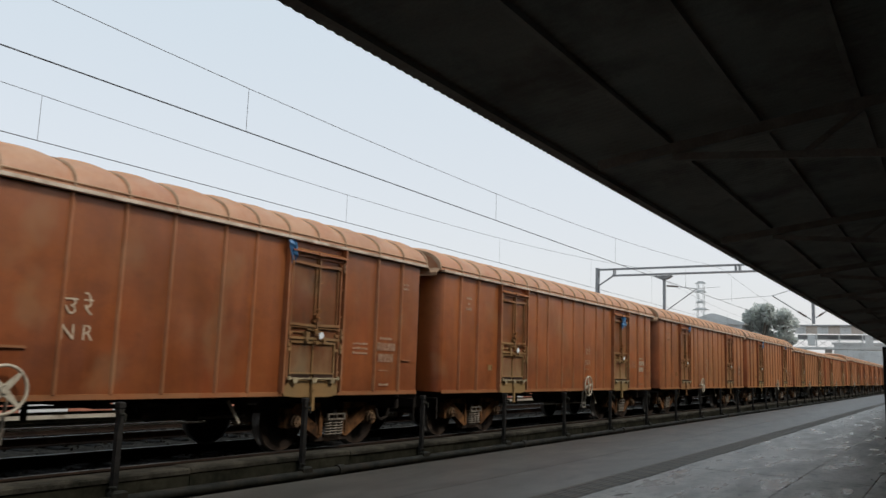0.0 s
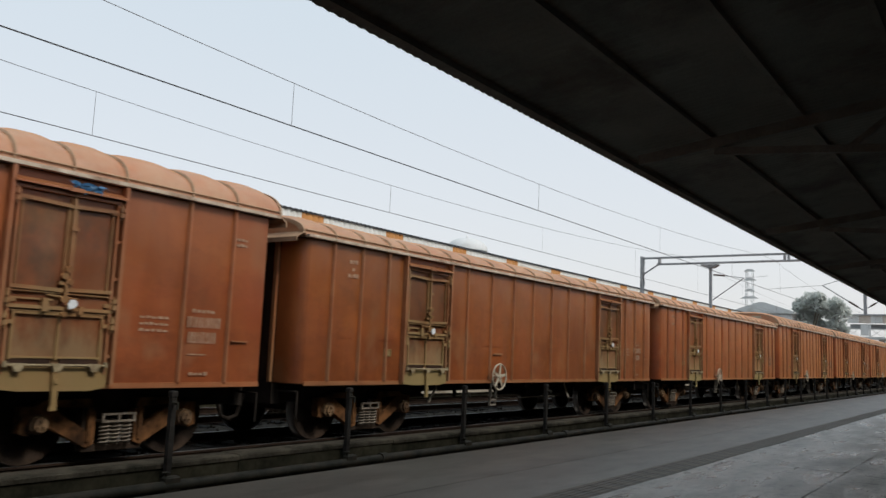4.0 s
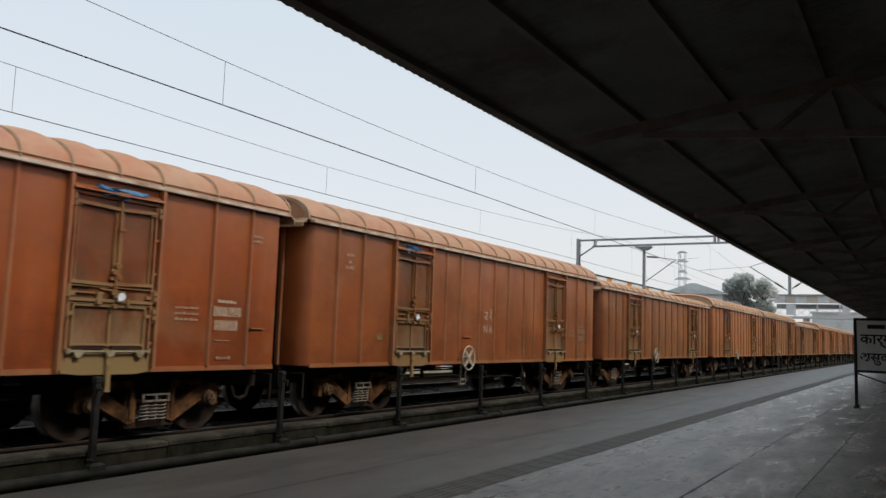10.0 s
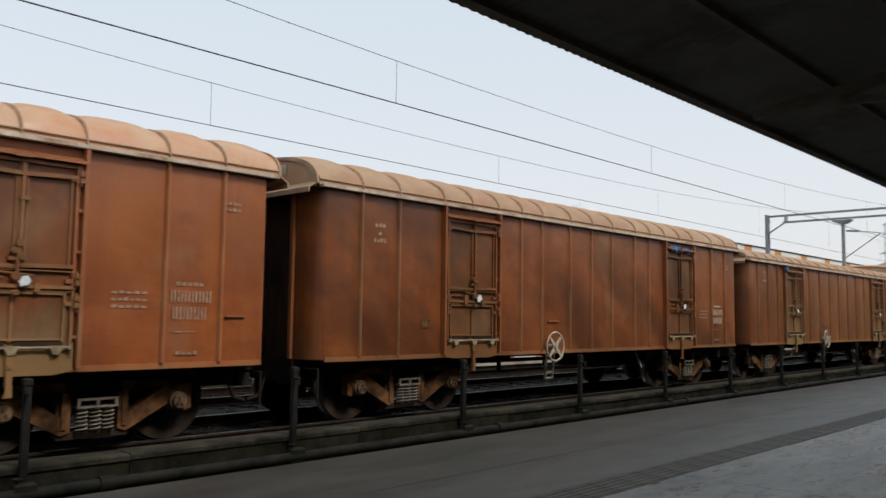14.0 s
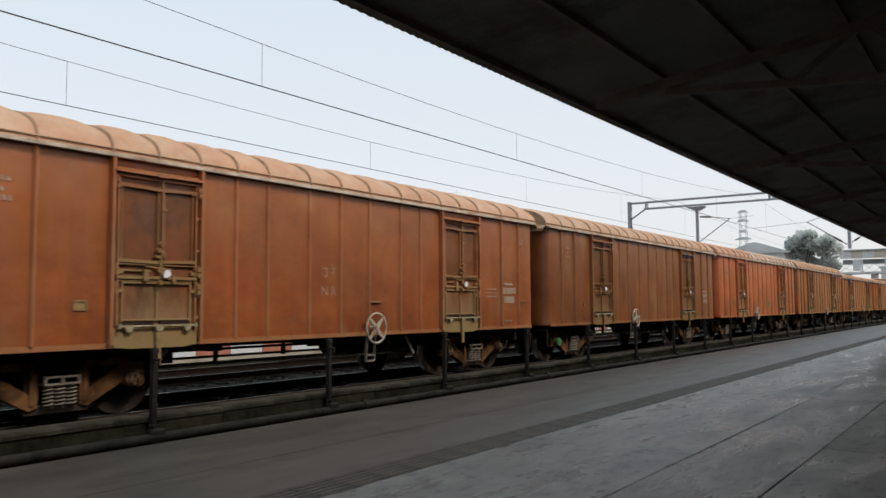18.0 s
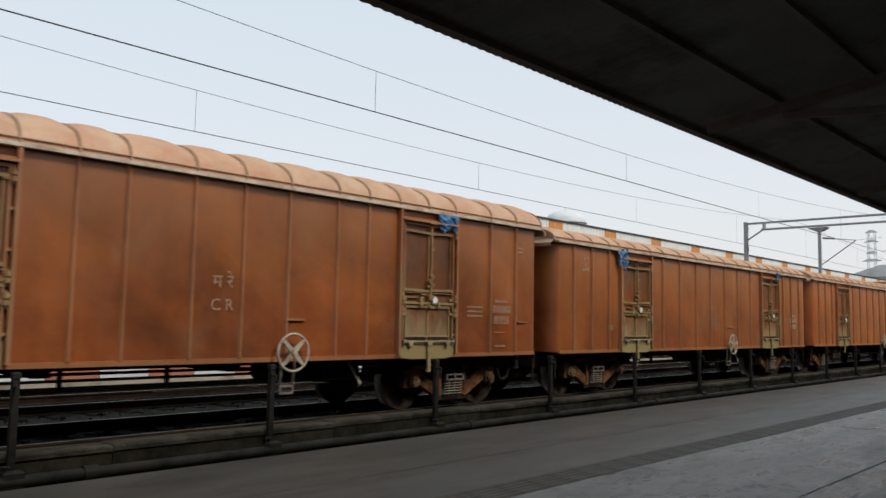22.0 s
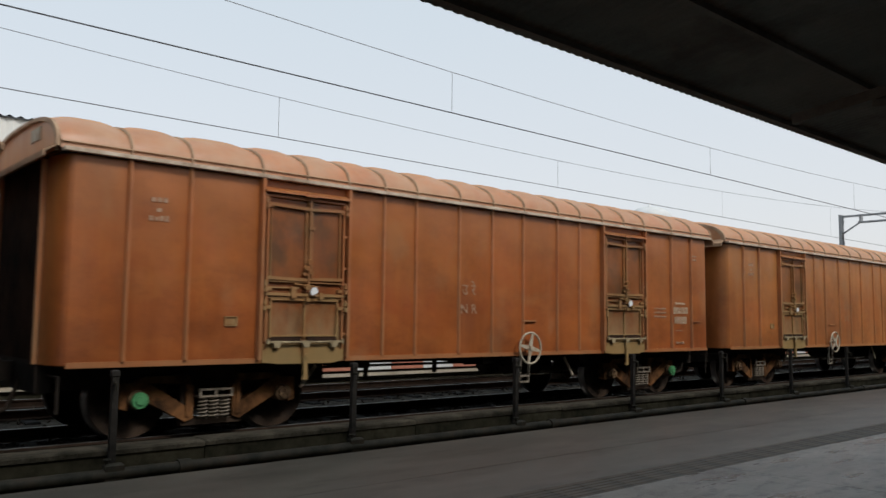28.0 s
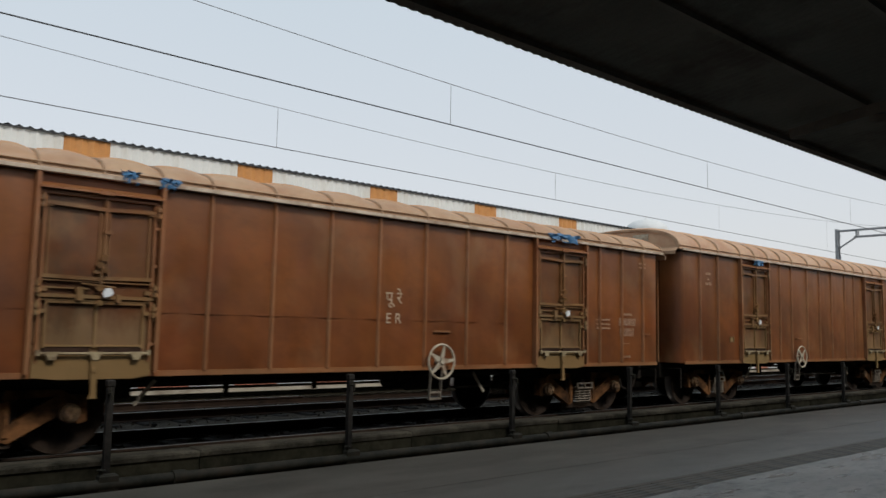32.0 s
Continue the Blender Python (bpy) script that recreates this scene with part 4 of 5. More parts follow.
def tree(x, y, h, w, seed, label):
    t = thing("tree", label, "tree", at=(x, y, -0.3))
    rs = random.Random(seed)
    tr = Mesh().rod((0, 0, 0), (0.2, 0.1, h * 0.45), h * 0.035, 10, h * 0.022)
    tips = []
    for i in range(9):
        a = rs.uniform(0, 6.28)
        e = Vector((math.cos(a) * w * rs.uniform(0.15, 0.38), math.sin(a) * w * rs.uniform(0.15, 0.38), h * rs.uniform(0.55, 0.9)))
        tr.rod((0.15, 0.05, h * rs.uniform(0.3, 0.45)), e, h * 0.012, 6, h * 0.004)
        tips.append(e)
    part("trunk", tr, M_BARK, t)
    cr = Mesh()
    for e in tips + [Vector((0, 0, h * 0.8)), Vector((w * 0.2, 0, h * 0.6)), Vector((-w * 0.25, w * 0.1, h * 0.5))]:
        rad = w * rs.uniform(0.16, 0.27)
        for k in range(330):
            d = Vector((rs.gauss(0, 1), rs.gauss(0, 1), rs.gauss(0, 0.8))).normalized() * rad * rs.random() ** 0.4
            c = e + d
            s = rs.uniform(0.18, 0.40) * h / 13
            u = Vector((rs.gauss(0, 1), rs.gauss(0, 1), rs.gauss(0, 1))).normalized()
            v = u.orthogonal().normalized()
            cr.add([c - u * s, c + v * s * 0.6, c + u * s, c - v * s * 0.6], [(0, 1, 2, 3)])
    part("crown", cr, M_LEAF, t)
tree(130, 25.5, 14.4, 5.6, 3, "grey-green leafy tree beyond the goods train")
tree(131, 22.9, 12.6, 5.2, 5, "grey-green leafy tree beyond the goods train")
tree(11.3, 66, 17.6, 10.0, 8, "bare-topped tree behind the goods shed")
tree(215, 61, 16.6, 9.0, 11, "dark distant tree in the haze")

m = Mesh()
for i in range(120):
    rs = random.Random(700 + i)
    x, y = -300 + i * 9.5 + rs.uniform(-4, 4), 230 + rs.uniform(-30, 60)
    for k in range(14):
        c = Vector((x + rs.gauss(0, 4), y + rs.gauss(0, 4), rs.uniform(1, 9)))
        for j in range(10):
            u = Vector((rs.gauss(0, 1), rs.gauss(0, 1), rs.gauss(0, 1))).normalized() * rs.uniform(0.6, 1.6)
            v = u.orthogonal().normalized() * rs.uniform(0.5, 1.2)
            o = c + Vector((rs.gauss(0, 1.6), rs.gauss(0, 1.6), rs.gauss(0, 1.6)))
            m.add([o - u, o + v, o + u, o - v], [(0, 1, 2, 3)])
tagged(part("tree_belt", m, M_LEAF), "belt of distant trees behind the yard", "trees", kind="stuff")
sm = thing("shed_mast", "dark lattice mast rising behind the goods shed", "mast")
part("frame", Mesh().bar((5.9, 31, 0), (6.0, 31, 9.3), 0.12, 0.12).bar((5.2, 31, 8.2), (6.2, 31, 9.1), 0.1, 0.1).bar((5.4, 31, 8.9), (6.4, 31, 8.3), 0.1, 0.1).bar((5.2, 31, 8.5), (6.5, 31, 8.6), 0.08, 0.08), M_POST, sm)

# ---- the goods train ----
TALL = dict(length=13.30, eave=3.48, top=3.995, ribs=(0.62, 1.37, 4.38, 5.00, 5.90, 6.65, 7.40, 8.30, 8.92, 11.93, 12.68), doors=((2.35, 3.72), (9.58, 10.95)))
SHORT = dict(length=14.22, eave=3.31, top=3.66, ribs=(0.50, 1.20, 1.90, 4.40, 5.31, 6.21, 7.07, 7.97, 8.85, 9.76, 12.32, 13.02, 13.72), doors=((2.35, 3.75), (10.47, 11.87)))
Z0, WID, CX, CY = 1.05, 3.10, 0.15, 0.50
SEAM = 1.77


def roof_line(v, eave, top, bulge=0.0):
    """A point of the roof's cross section, v from 0 at the near eave to 1 at the far one."""
    a = math.pi * (1 - v)
    c, s = math.cos(a), math.sin(a)
    y = WID / 2 + (WID / 2 + 0.04) * math.copysign(abs(c) ** 0.78, c)
    return y, eave + (top - eave + bulge) * abs(s) ** 0.78


def crumpled(seed, w, h):
    """A torn rag of sheet: gathered at the top, ragged and uneven below."""
    rs = random.Random(seed)
    m, lean = Mesh(), rs.uniform(-0.4, 0.4)
    drop = [rs.uniform(0.35, 1.0) for _ in range(9)]
    m.grid([[(w * (i / 8 - 0.5) * (1 - 0.25 * j / 6) + lean * h * j / 6 + rs.uniform(-0.025, 0.025), -0.015 - rs.random() * 0.07, -h * drop[i] * j / 6 + rs.uniform(-0.02, 0.02)) for i in range(9)] for j in range(7)], False)
    return m


def make_door(k, x0, x1, eave, parent):
    """One double-leaf flap door in its frame, on the near side."""
    zt = eave - 0.16
    lo, mid, up = Z0 + 0.24, 1.93, 2.14
    xm = (x0 + x1) / 2
    # dented sheets between the posts
    rd = random.Random(int(x0 * 100) + k)
    dents = [(rd.uniform(x0 + 0.25, x1 - 0.25), rd.uniform(Z0 + 0.4, zt - 0.3), rd.uniform(0.08, 0.22), rd.uniform(-0.014, 0.012)) for _ in range(11)]
    rows = []
    for j in range(31):
        z = Z0 + 0.03 + (zt - Z0 - 0.03) * j / 30
        row = []
        for i in range(21):
            x = x0 + 0.05 + (x1 - x0 - 0.10) * i / 20
            row.append((x, min(-0.005, -0.014 - sum(a * math.exp(-((x - u) ** 2 + (z - v) ** 2) / (r * r)) for u, v, r, a in dents)), z))
        rows.append(row)
    d = part("door", Mesh().grid(rows), M_DOOR, parent, "dusty closed double-leaf wagon door")
    part("lintel", Mesh().prism([(-0.005, zt - 0.02), (-0.13, zt - 0.05), (-0.13, zt - 0.03), (-0.005, zt + 0.03)], x0 + 0.01, x1 - 0.01, "x").box(x0 + 0.04, x1 - 0.04, -0.06, -0.005, zt - 0.10, zt - 0.06).box(xm - 0.07, xm + 0.10, -0.14, -0.12, zt - 0.06, zt - 0.015), M_RIB, d, "dusty sloping rain strip over the door")
    for xx, s in ((x0, -1), (x1, 1)):
        m = Mesh().box(xx - 0.022, xx + 0.022, -0.095, -0.002, Z0 + 0.02, eave - 0.03).box(xx - s * 0.085 - 0.014, xx - s * 0.085 + 0.014, -0.065, -0.005, lo - 0.1, zt - 0.06)
        for z in (Z0 + 0.33, 1.66, 2.30, 2.75):
            m.box(xx - s * 0.07 - 0.02, xx - s * 0.03 + 0.02, -0.055, -0.01, z, z + 0.035)
        part("frame_post", m, M_RIB, d)
    part("centre_bar", Mesh().box(xm + 0.03, xm + 0.065, -0.075, -0.005, mid + 0.2, zt - 0.06).box(xm + 0.01, xm + 0.035, -0.04, -0.005, up + 0.02, zt - 0.10).box(xm + 0.02, xm + 0.11, -0.085, -0.02, zt - 0.50, zt - 0.46), M_DOORF, d)
    # upper leaves: frame of flat bars round a sunken sheet
    for a, b, q in ((x0 + 0.13, xm - 0.0, 0.012), (xm + 0.085, x1 - 0.13, -0.012)):
        part("leaf_frame", Mesh().box(a, a + 0.020, -0.045, -0.005, up + 0.02, zt - 0.2).box(b - 0.020, b, -0.045, -0.005, up + 0.02, zt - 0.2).bar((a - 0.04, -0.04, zt - 0.21 + q), (b + 0.03, -0.04, zt - 0.21 - q), 0.06, 0.04).bar((a - 0.05, -0.04, up), (b + 0.03, -0.04, up - q), 0.06, 0.042).bar((a - 0.05, -0.045, up - 0.045), (b + 0.03, -0.045, up - 0.045), 0.02, 0.014), M_DOORF, d)
    part("mid_rail", Mesh().box(x0 + 0.06, x1 - 0.06, -0.075, -0.005, mid - 0.025, mid + 0.015).box(x0 + 0.07, x1 - 0.07, -0.055, -0.005, mid - 0.055, mid - 0.043).box(x0 + 0.1, xm - 0.1, -0.05, -0.005, mid + 0.075, mid + 0.095).box(xm - 0.24, xm - 0.17, -0.10, -0.02, mid - 0.05, mid + 0.10).box(xm + 0.2, xm + 0.25, -0.09, -0.02, mid - 0.06, mid + 0.03), M_DOORF, d)
    part("lower_frame", Mesh().box(x0 + 0.15, x0 + 0.175, -0.05, -0.005, lo + 0.06, mid - 0.06).box(x1 - 0.175, x1 - 0.15, -0.05, -0.005, lo + 0.06, mid - 0.06).box(x0 + 0.15, x1 - 0.15, -0.05, -0.005, mid - 0.085, mid - 0.06).box(xm - 0.014, xm + 0.014, -0.045, -0.005, lo + 0.06, mid - 0.07).box(x0 + 0.15, x1 - 0.15, -0.05, -0.005, lo + 0.075, lo + 0.095), M_DOORF, d)
    # slits are solid strips: the dark of the openings is in the colour
    part("door_gap", Mesh().box(x0 + 0.16, xm - 0.05, -0.040, -0.012, lo + 0.0, lo + 0.07).box(xm + 0.05, x1 - 0.16, -0.040, -0.012, lo + 0.0, lo + 0.07), M_DARKBROWN, d, "dark slits above the sill")
    m = Mesh().rod((x0 + 0.12, -0.10, lo), (x1 - 0.12, -0.10, lo), 0.015)
    for c in (x0 + 0.24, xm, x1 - 0.24):
        m.prism([(c - 0.085, lo + 0.018), (c + 0.085, lo + 0.018), (c + 0.05, lo - 0.03), (c + 0.035, lo - 0.07), (c - 0.035, lo - 0.07), (c - 0.05, lo - 0.03)], -0.115, -0.02)
    m.rod((x0 + 0.10, -0.10, lo - 0.02), (x0 + 0.10, -0.10, lo + 0.04), 0.026, 7).rod((x1 - 0.10, -0.10, lo - 0.02), (x1 - 0.10, -0.10, lo + 0.04), 0.026, 7)
    part("lock_bar", m, M_TAN, d, "pale worn locking bar")
    part("sill", Mesh().prism([(x0 + 0.05, lo - 0.02), (x0 + 0.05, Z0 - 0.02), (x0 + 0.3, Z0 - 0.045), (x1 - 0.25, Z0 - 0.05), (x1 - 0.05, Z0 - 0.015), (x1 - 0.05, lo - 0.02)], -0.055, -0.014), M_SILL, d, "olive dust-caked sill plate")
    m = Mesh().rod((xm + 0.02, -0.085, mid + 0.12), (xm + 0.02, -0.085, mid + 0.46), 0.017).box(xm - 0.06, xm + 0.10, -0.08, -0.02, mid + 0.26, mid + 0.30)
    for dz, dx, r in ((0.44, 0.03, 0.042), (0.36, -0.02, 0.036), (0.30, 0.05, 0.034), (0.10, 0.0, 0.045), (0.02, 0.06, 0.036), (-0.07, 0.01, 0.034)):
        m.rod((xm + dx, -0.12, mid + dz), (xm + dx + 0.02, -0.03, mid + dz + 0.01), r, 7, r * 0.8)
    part("latch", m.rod((xm - 0.18, -0.05, mid + 0.14), (xm + 0.2, -0.05, mid + 0.11), 0.012, 6), M_DOORF, d, "lumpy latch with chain and hasp")
    part("paper_seal", Mesh().prism([(xm + 0.05, mid - 0.01), (xm + 0.12, mid + 0.01), (xm + 0.15, mid + 0.05), (xm + 0.115, mid + 0.105), (xm + 0.06, mid + 0.095), (xm + 0.03, mid + 0.04)], -0.135, -0.115), M_SEAL, d, "crumpled white paper seal on the lock")
    for z in (mid - 0.22, mid + 0.02, zt - 0.26):
        for xx, s in ((x0 + 0.055, 1), (x1 - 0.055, -1)):
            part("hinge", Mesh().rod((xx, -0.085, z), (xx, -0.085, z + 0.055), 0.03, 7).rod((xx, -0.08, z + 0.075), (xx, -0.08, z + 0.13), 0.03, 7).rod((xx, -0.08, z - 0.03), (xx, -0.08, z + 0.16), 0.013, 6).box(min(xx, xx + s * 0.11), max(xx, xx + s * 0.11), -0.062, -0.02, z + 0.02, z + 0.065), M_DOORF, d)
    part("drop_bracket", Mesh().prism([(xm - 0.045, Z0 + 0.17), (xm - 0.03, Z0 - 0.20), (xm - 0.045, Z0 - 0.26), (xm + 0.035, Z0 - 0.26), (xm + 0.03, Z0 - 0.18), (xm + 0.02, Z0 + 0.17)], -0.105, -0.065).rod((xm, -0.12, Z0 + 0.06), (xm, -0.06, Z0 + 0.06), 0.03, 7), M_SILL, d, "dusty bracket hanging below the door")
    return d


def spin_rows(r):
    """Turn of a rolling wheel of radius r, step by step."""
    rows = []
    for i in range(frame(32.0)):
        t = i / FPS
        rows.append((t, Matrix.Rotation(-RUN(t) / r, 4, "Y")))
    return rows


def RUN(t):
    return 11.9968 * t - 0.006873 * t * t


def make_bogie(x, body):
    """A cast three-piece bogie; returns its part with frames, springs and wheelsets below it."""
    yc = WID / 2
    b = part("bogie", Mesh().slab(x - 0.22, x + 0.22, yc - 1.0, yc + 1.0, 0.52, 0.86, 0.04).rod((x, yc, 0.8), (x, yc, 0.99), 0.25, 14), M_UNDER, body, "rusty cast steel bogie")
    for side, ys in ((-1, yc - 1.18), (1, yc + 1.06)):
        ya, yb = ys, ys + 0.14
        for s in (-1, 1):
            # arm from the spring seat up to the axle box, with its pedestal
            f = Mesh().prism([(x + s * 0.27, 0.33), (x + s * 0.37, 0.29), (x + s * 0.94, 0.60), (x + s * 1.10, 0.60), (x + s * 1.10, 0.47), (x + s * 1.20, 0.50), (x + s * 1.20, 0.80), (x + s * 0.86, 0.80), (x + s * 0.36, 0.48), (x + s * 0.33, 0.74), (x + s * 0.27, 0.74)][::s], ya, yb)
            f.prism([(x + s * 0.30, 0.76), (x + s * 0.86, 0.79), (x + s * 1.02, 0.80), (x + s * 0.92, 0.865), (x + s * 0.34, 0.875)][::s], ya + 0.01, yb - 0.01).box(x + s * 0.345 - 0.03, x + s * 0.345 + 0.03, ya - 0.02, ya + 0.01, 0.36, 0.76)
            part("side_frame", f, M_BOGIE, b, "rusty cast side frame arm")
        part("spring_plank", Mesh().prism([(x + 0.30, 0.86), (x + 0.42, 0.86), (x + 0.42, 0.30), (x + 0.40, 0.24), (x - 0.40, 0.24), (x - 0.42, 0.30), (x - 0.42, 0.86), (x - 0.30, 0.86), (x - 0.30, 0.32), (x + 0.30, 0.32)], ya + 0.035, yb + 0.02), M_WHEEL, b, "dark spring plank")
        for i in (-1, 0, 1):
            coil = []
            for j in range(66):
                a = 2 * math.pi * j / 11
                c = Vector((x + i * 0.15 + 0.055 * math.cos(a), ys - 0.02 + 0.055 * math.sin(a), 0.32 + 0.27 * j / 65))
                o = Vector((math.cos(a), math.sin(a), 0))
                coil.append([c + 0.014 * (math.cos(q) * o + math.sin(q) * Vector((0, 0, 1))) for q in (0, 1.57, 3.14, 4.71, 6.283)])
            s = Mesh().grid(coil)
            part("spring", s, M_SPRING, b, "coil spring of the bogie")
        part("spring_cap", Mesh().box(x - 0.23, x + 0.23, ys - 0.09, ys + 0.1, 0.59, 0.61).box(x - 0.23, x + 0.23, ys - 0.09, ys - 0.05, 0.675, 0.70).box(x - 0.23, x - 0.20, ys - 0.088, ys - 0.052, 0.61, 0.675).box(x - 0.015, x + 0.015, ys - 0.088, ys - 0.052, 0.61, 0.675).box(x + 0.20, x + 0.23, ys - 0.088, ys - 0.052, 0.61, 0.675), M_SPRING, b, "slotted spring cap")
        for s in (-1, 1):
            part("axle_box", Mesh().rod((x + s * 1.0, ys - 0.06, 0.60), (x + s * 1.0, ys + 0.14, 0.60), 0.115, 14).rod((x + s * 1.0, ys - 0.10, 0.60), (x + s * 1.0, ys - 0.06, 0.60), 0.085, 12).rod((x + s * 1.0 - 0.035, ys - 0.125, 0.575), (x + s * 1.0 - 0.035, ys - 0.10, 0.575), 0.016, 6).rod((x + s * 1.0 + 0.035, ys - 0.125, 0.575), (x + s * 1.0 + 0.035, ys - 0.10, 0.575), 0.016, 6).rod((x + s * 1.0, ys - 0.125, 0.64), (x + s * 1.0, ys - 0.10, 0.64), 0.016, 6), M_AXLE, b, "round oily axle box with a bolted cap")
    return b


def make_wagon(spec, name):
    L, ze, zt = spec["length"], spec["eave"], spec["top"]
    w = thing(name, "rust-brown covered goods wagon rolling along the track", "goods wagon", "wagons of the goods train")
    # shell with chamfered ends, open below
    m = Mesh()
    plan = [(-L, 0), (0, 0), (CX, CY), (CX, WID - CY), (0, WID), (-L, WID), (-L - CX, WID - CY), (-L - CX, CY)]
    # the near side's sheets bulge between their ribs
    edges = sorted({0.0, L, *spec["ribs"], *[q for d in spec["doors"] for q in d]})
    shut = {d[0] for d in spec["doors"]}
    rd = random.Random(int(L * 100))
    cols = []
    for a, b in zip(edges, edges[1:]):
        for i in range(6):
            u = i / 6
            cols.append((-L + a + (b - a) * u, 0.0 if a in shut else 0.020 * (1 - abs(2 * u - 1) ** 2.2)))
    cols.append((0.0, 0.0))
    rows = []
    for z in [Z0 + (ze - Z0) * q for q in (0, 0.04, 0.15, 0.32, 0.5, 0.68, 0.85, 0.96, 1)]:
        e = min(1.0, (z - Z0) * 4, (ze - z) * 4)
        rows.append([(x, -e * g * rd.uniform(0.75, 1.1), z) for x, g in cols])
    m.grid(rows)
    for (xa, ya), (xb, yb) in zip(plan[1:], plan[2:] + plan[:1]):
        if abs(xa - xb) < 1e-6 and abs(ya - yb) > 1:
            continue
        if abs(xa - xb) < 1:
            # rounded corner from the side to the end wall
            xs, xo = (xa, xb) if min(abs(ya), abs(WID - ya)) < 0.01 else (xb, xa)
            ctrl = (xs + (xo - xs) * 0.9, (ya if xs == xa else yb) * 0.75 + (yb if xs == xa else ya) * 0.25)
            arc = [((1 - q) ** 2 * xa + 2 * q * (1 - q) * ctrl[0] + q * q * xb, (1 - q) ** 2 * ya + 2 * q * (1 - q) * ctrl[1] + q * q * yb) for q in (0, 0.2, 0.4, 0.6, 0.8, 1)]
            m.grid([[(x, y, z) for x, y in arc] for z in (Z0, ze)])
            continue
        m.add([(xa, ya, Z0), (xb, yb, Z0), (xb, yb, ze), (xa, ya, ze)], [(0, 1, 2, 3)])
    part("body", m.welded(), M_SIDE, w, "rust-brown pressed steel side walls")
    part("floor", Mesh().prism([(x, 0.04 + y * 0.974) for x, y in plan], Z0 - 0.02, Z0 + 0.04, "z"), M_UNDER, w)
    for xe in (CX, -L - CX):
        s = 1 if xe > 0 else -1
        e = part("end_wall", Mesh().grid([[(xe - s * 0.02 + s * 0.022 * (0, 1, 1, 0)[i % 4], CY + (WID - 2 * CY) * i / 48, z) for i in range(49)] for z in (Z0, ze)], False), M_DARKBROWN, w, "dark fluted end wall")
        part("end_post", Mesh().box(min(xe, xe + s * 0.05), max(xe, xe + s * 0.05), CY + 0.02, CY + 0.09, Z0, ze - 0.05), M_RIB, e)
        part("end_post", Mesh().box(min(xe, xe + s * 0.05), max(xe, xe + s * 0.05), WID - CY - 0.09, WID - CY - 0.02, Z0, ze - 0.05), M_RIB, e)
        hood = Mesh()
        xo = xe + s * 0.03
        pts = [(xo, *roof_line(i / 18, ze, zt)) for i in range(19)]
        hood.add(pts, [tuple(range(19)) if s < 0 else tuple(range(18, -1, -1))])
        part("gable", hood, M_ROOF, w, "dusty arched roof end")
        part("gable_fascia", Mesh().prism([(xo, ze + 0.06), (xo + s * 0.17, ze - 0.045), (xo + s * 0.17, ze - 0.115), (xo + s * 0.155, ze - 0.115), (xo + s * 0.15, ze - 0.055), (xo, ze + 0.045)], -0.02, WID + 0.02, "y"), M_ROOFRIB, w, "sloping dusty drip flange")
        bead = [roof_line(j / 20, ze + 0.02, zt) for j in range(21)]
        inner = [(WID / 2 + (y - WID / 2) * 0.955, z - 0.045) for y, z in bead]
        part("gable_bead", Mesh().grid([[(xo + dx, y, z) for y, z in q] for dx, q in ((0, bead), (s * 0.04, bead), (s * 0.04, inner), (0, inner))], False), M_ROOFRIB, w)
        part("gable_patch", Mesh().box(min(xo, xo + s * 0.012), max(xo, xo + s * 0.012), 0.75, 1.15, ze + 0.22, ze + 0.38), M_CREAM, w, "pale plate on the roof end")
    part("soffit", Mesh().box(-L - CX, CX, -0.02, WID + 0.02, ze - 0.035, ze - 0.029), M_UNDER, w)
    # roof in panels between arched ribs
    stops = sorted([-L - CX - 0.02] + [-L + q for q in spec["ribs"]] + [-L + q for d in spec["doors"] for q in (*d, sum(d) / 2)] + [CX + 0.02])
    for a, b in zip(stops, stops[1:]):
        rows = []
        for i in range(13):
            u = i / 12
            g = (0.085 if spec is TALL else 0.090) * (1 - abs(2 * u - 1) ** 2.6) - 0.020
            rows.append([(a + (b - a) * u, *roof_line(j / 18, ze, zt, g)) for j in range(19)])
        part("roof_panel", Mesh().grid(rows), M_ROOF, w)
    for a in stops[1:-1]:
        arc = [roof_line(j / 20, ze, zt) for j in range(21)]
        out = [(y + (y - WID / 2) * 0.018, z + 0.018) for y, z in arc]
        rows = [[(a + dx, y, z) for y, z in q] for dx, q in ((-0.020, arc), (-0.006, out), (0.006, out), (0.020, arc))]
        part("roof_rib", Mesh().grid(rows, False), M_ROOFRIB, w)
    for y, s in ((0.0, -1), (WID, 1)):
        part("eave_strip", Mesh().box(-L - CX, CX, min(y, y + s * 0.105), max(y, y + s * 0.105), ze - 0.026, ze + 0.018), M_EAVE, w, "pale eave strip")
        part("sill_strip", Mesh().box(-L, 0, min(y, y + s * 0.02), max(y, y + s * 0.02), Z0 - 0.03, Z0 + 0.035), M_RIBR, w)
        far_ribs = Mesh()
        for q in spec["ribs"]:
            c = -L + q
            # the ribs near the ends stand prouder than those between the doors
            p = s * (0.056 if q < spec["doors"][0][0] or q > spec["doors"][1][1] else 0.040 if spec is TALL else 0.046)
            ol = [(c - 0.032, y + s * 0.001), (c - 0.022, y + p * 0.65), (c - 0.010, y + p), (c + 0.012, y + p), (c + 0.020, y + p * 0.8), (c + 0.030, y + s * 0.001)]
            if s < 0:
                part("side_rib", Mesh().prism(ol, Z0 + 0.035, ze - 0.03, "z"), M_RIBR, w)
            else:
                far_ribs.prism(ol, Z0 + 0.035, ze - 0.03, "z")
        if s > 0:
            tagged(part("ribs", far_ribs, M_RIB, w), kind="stuff")
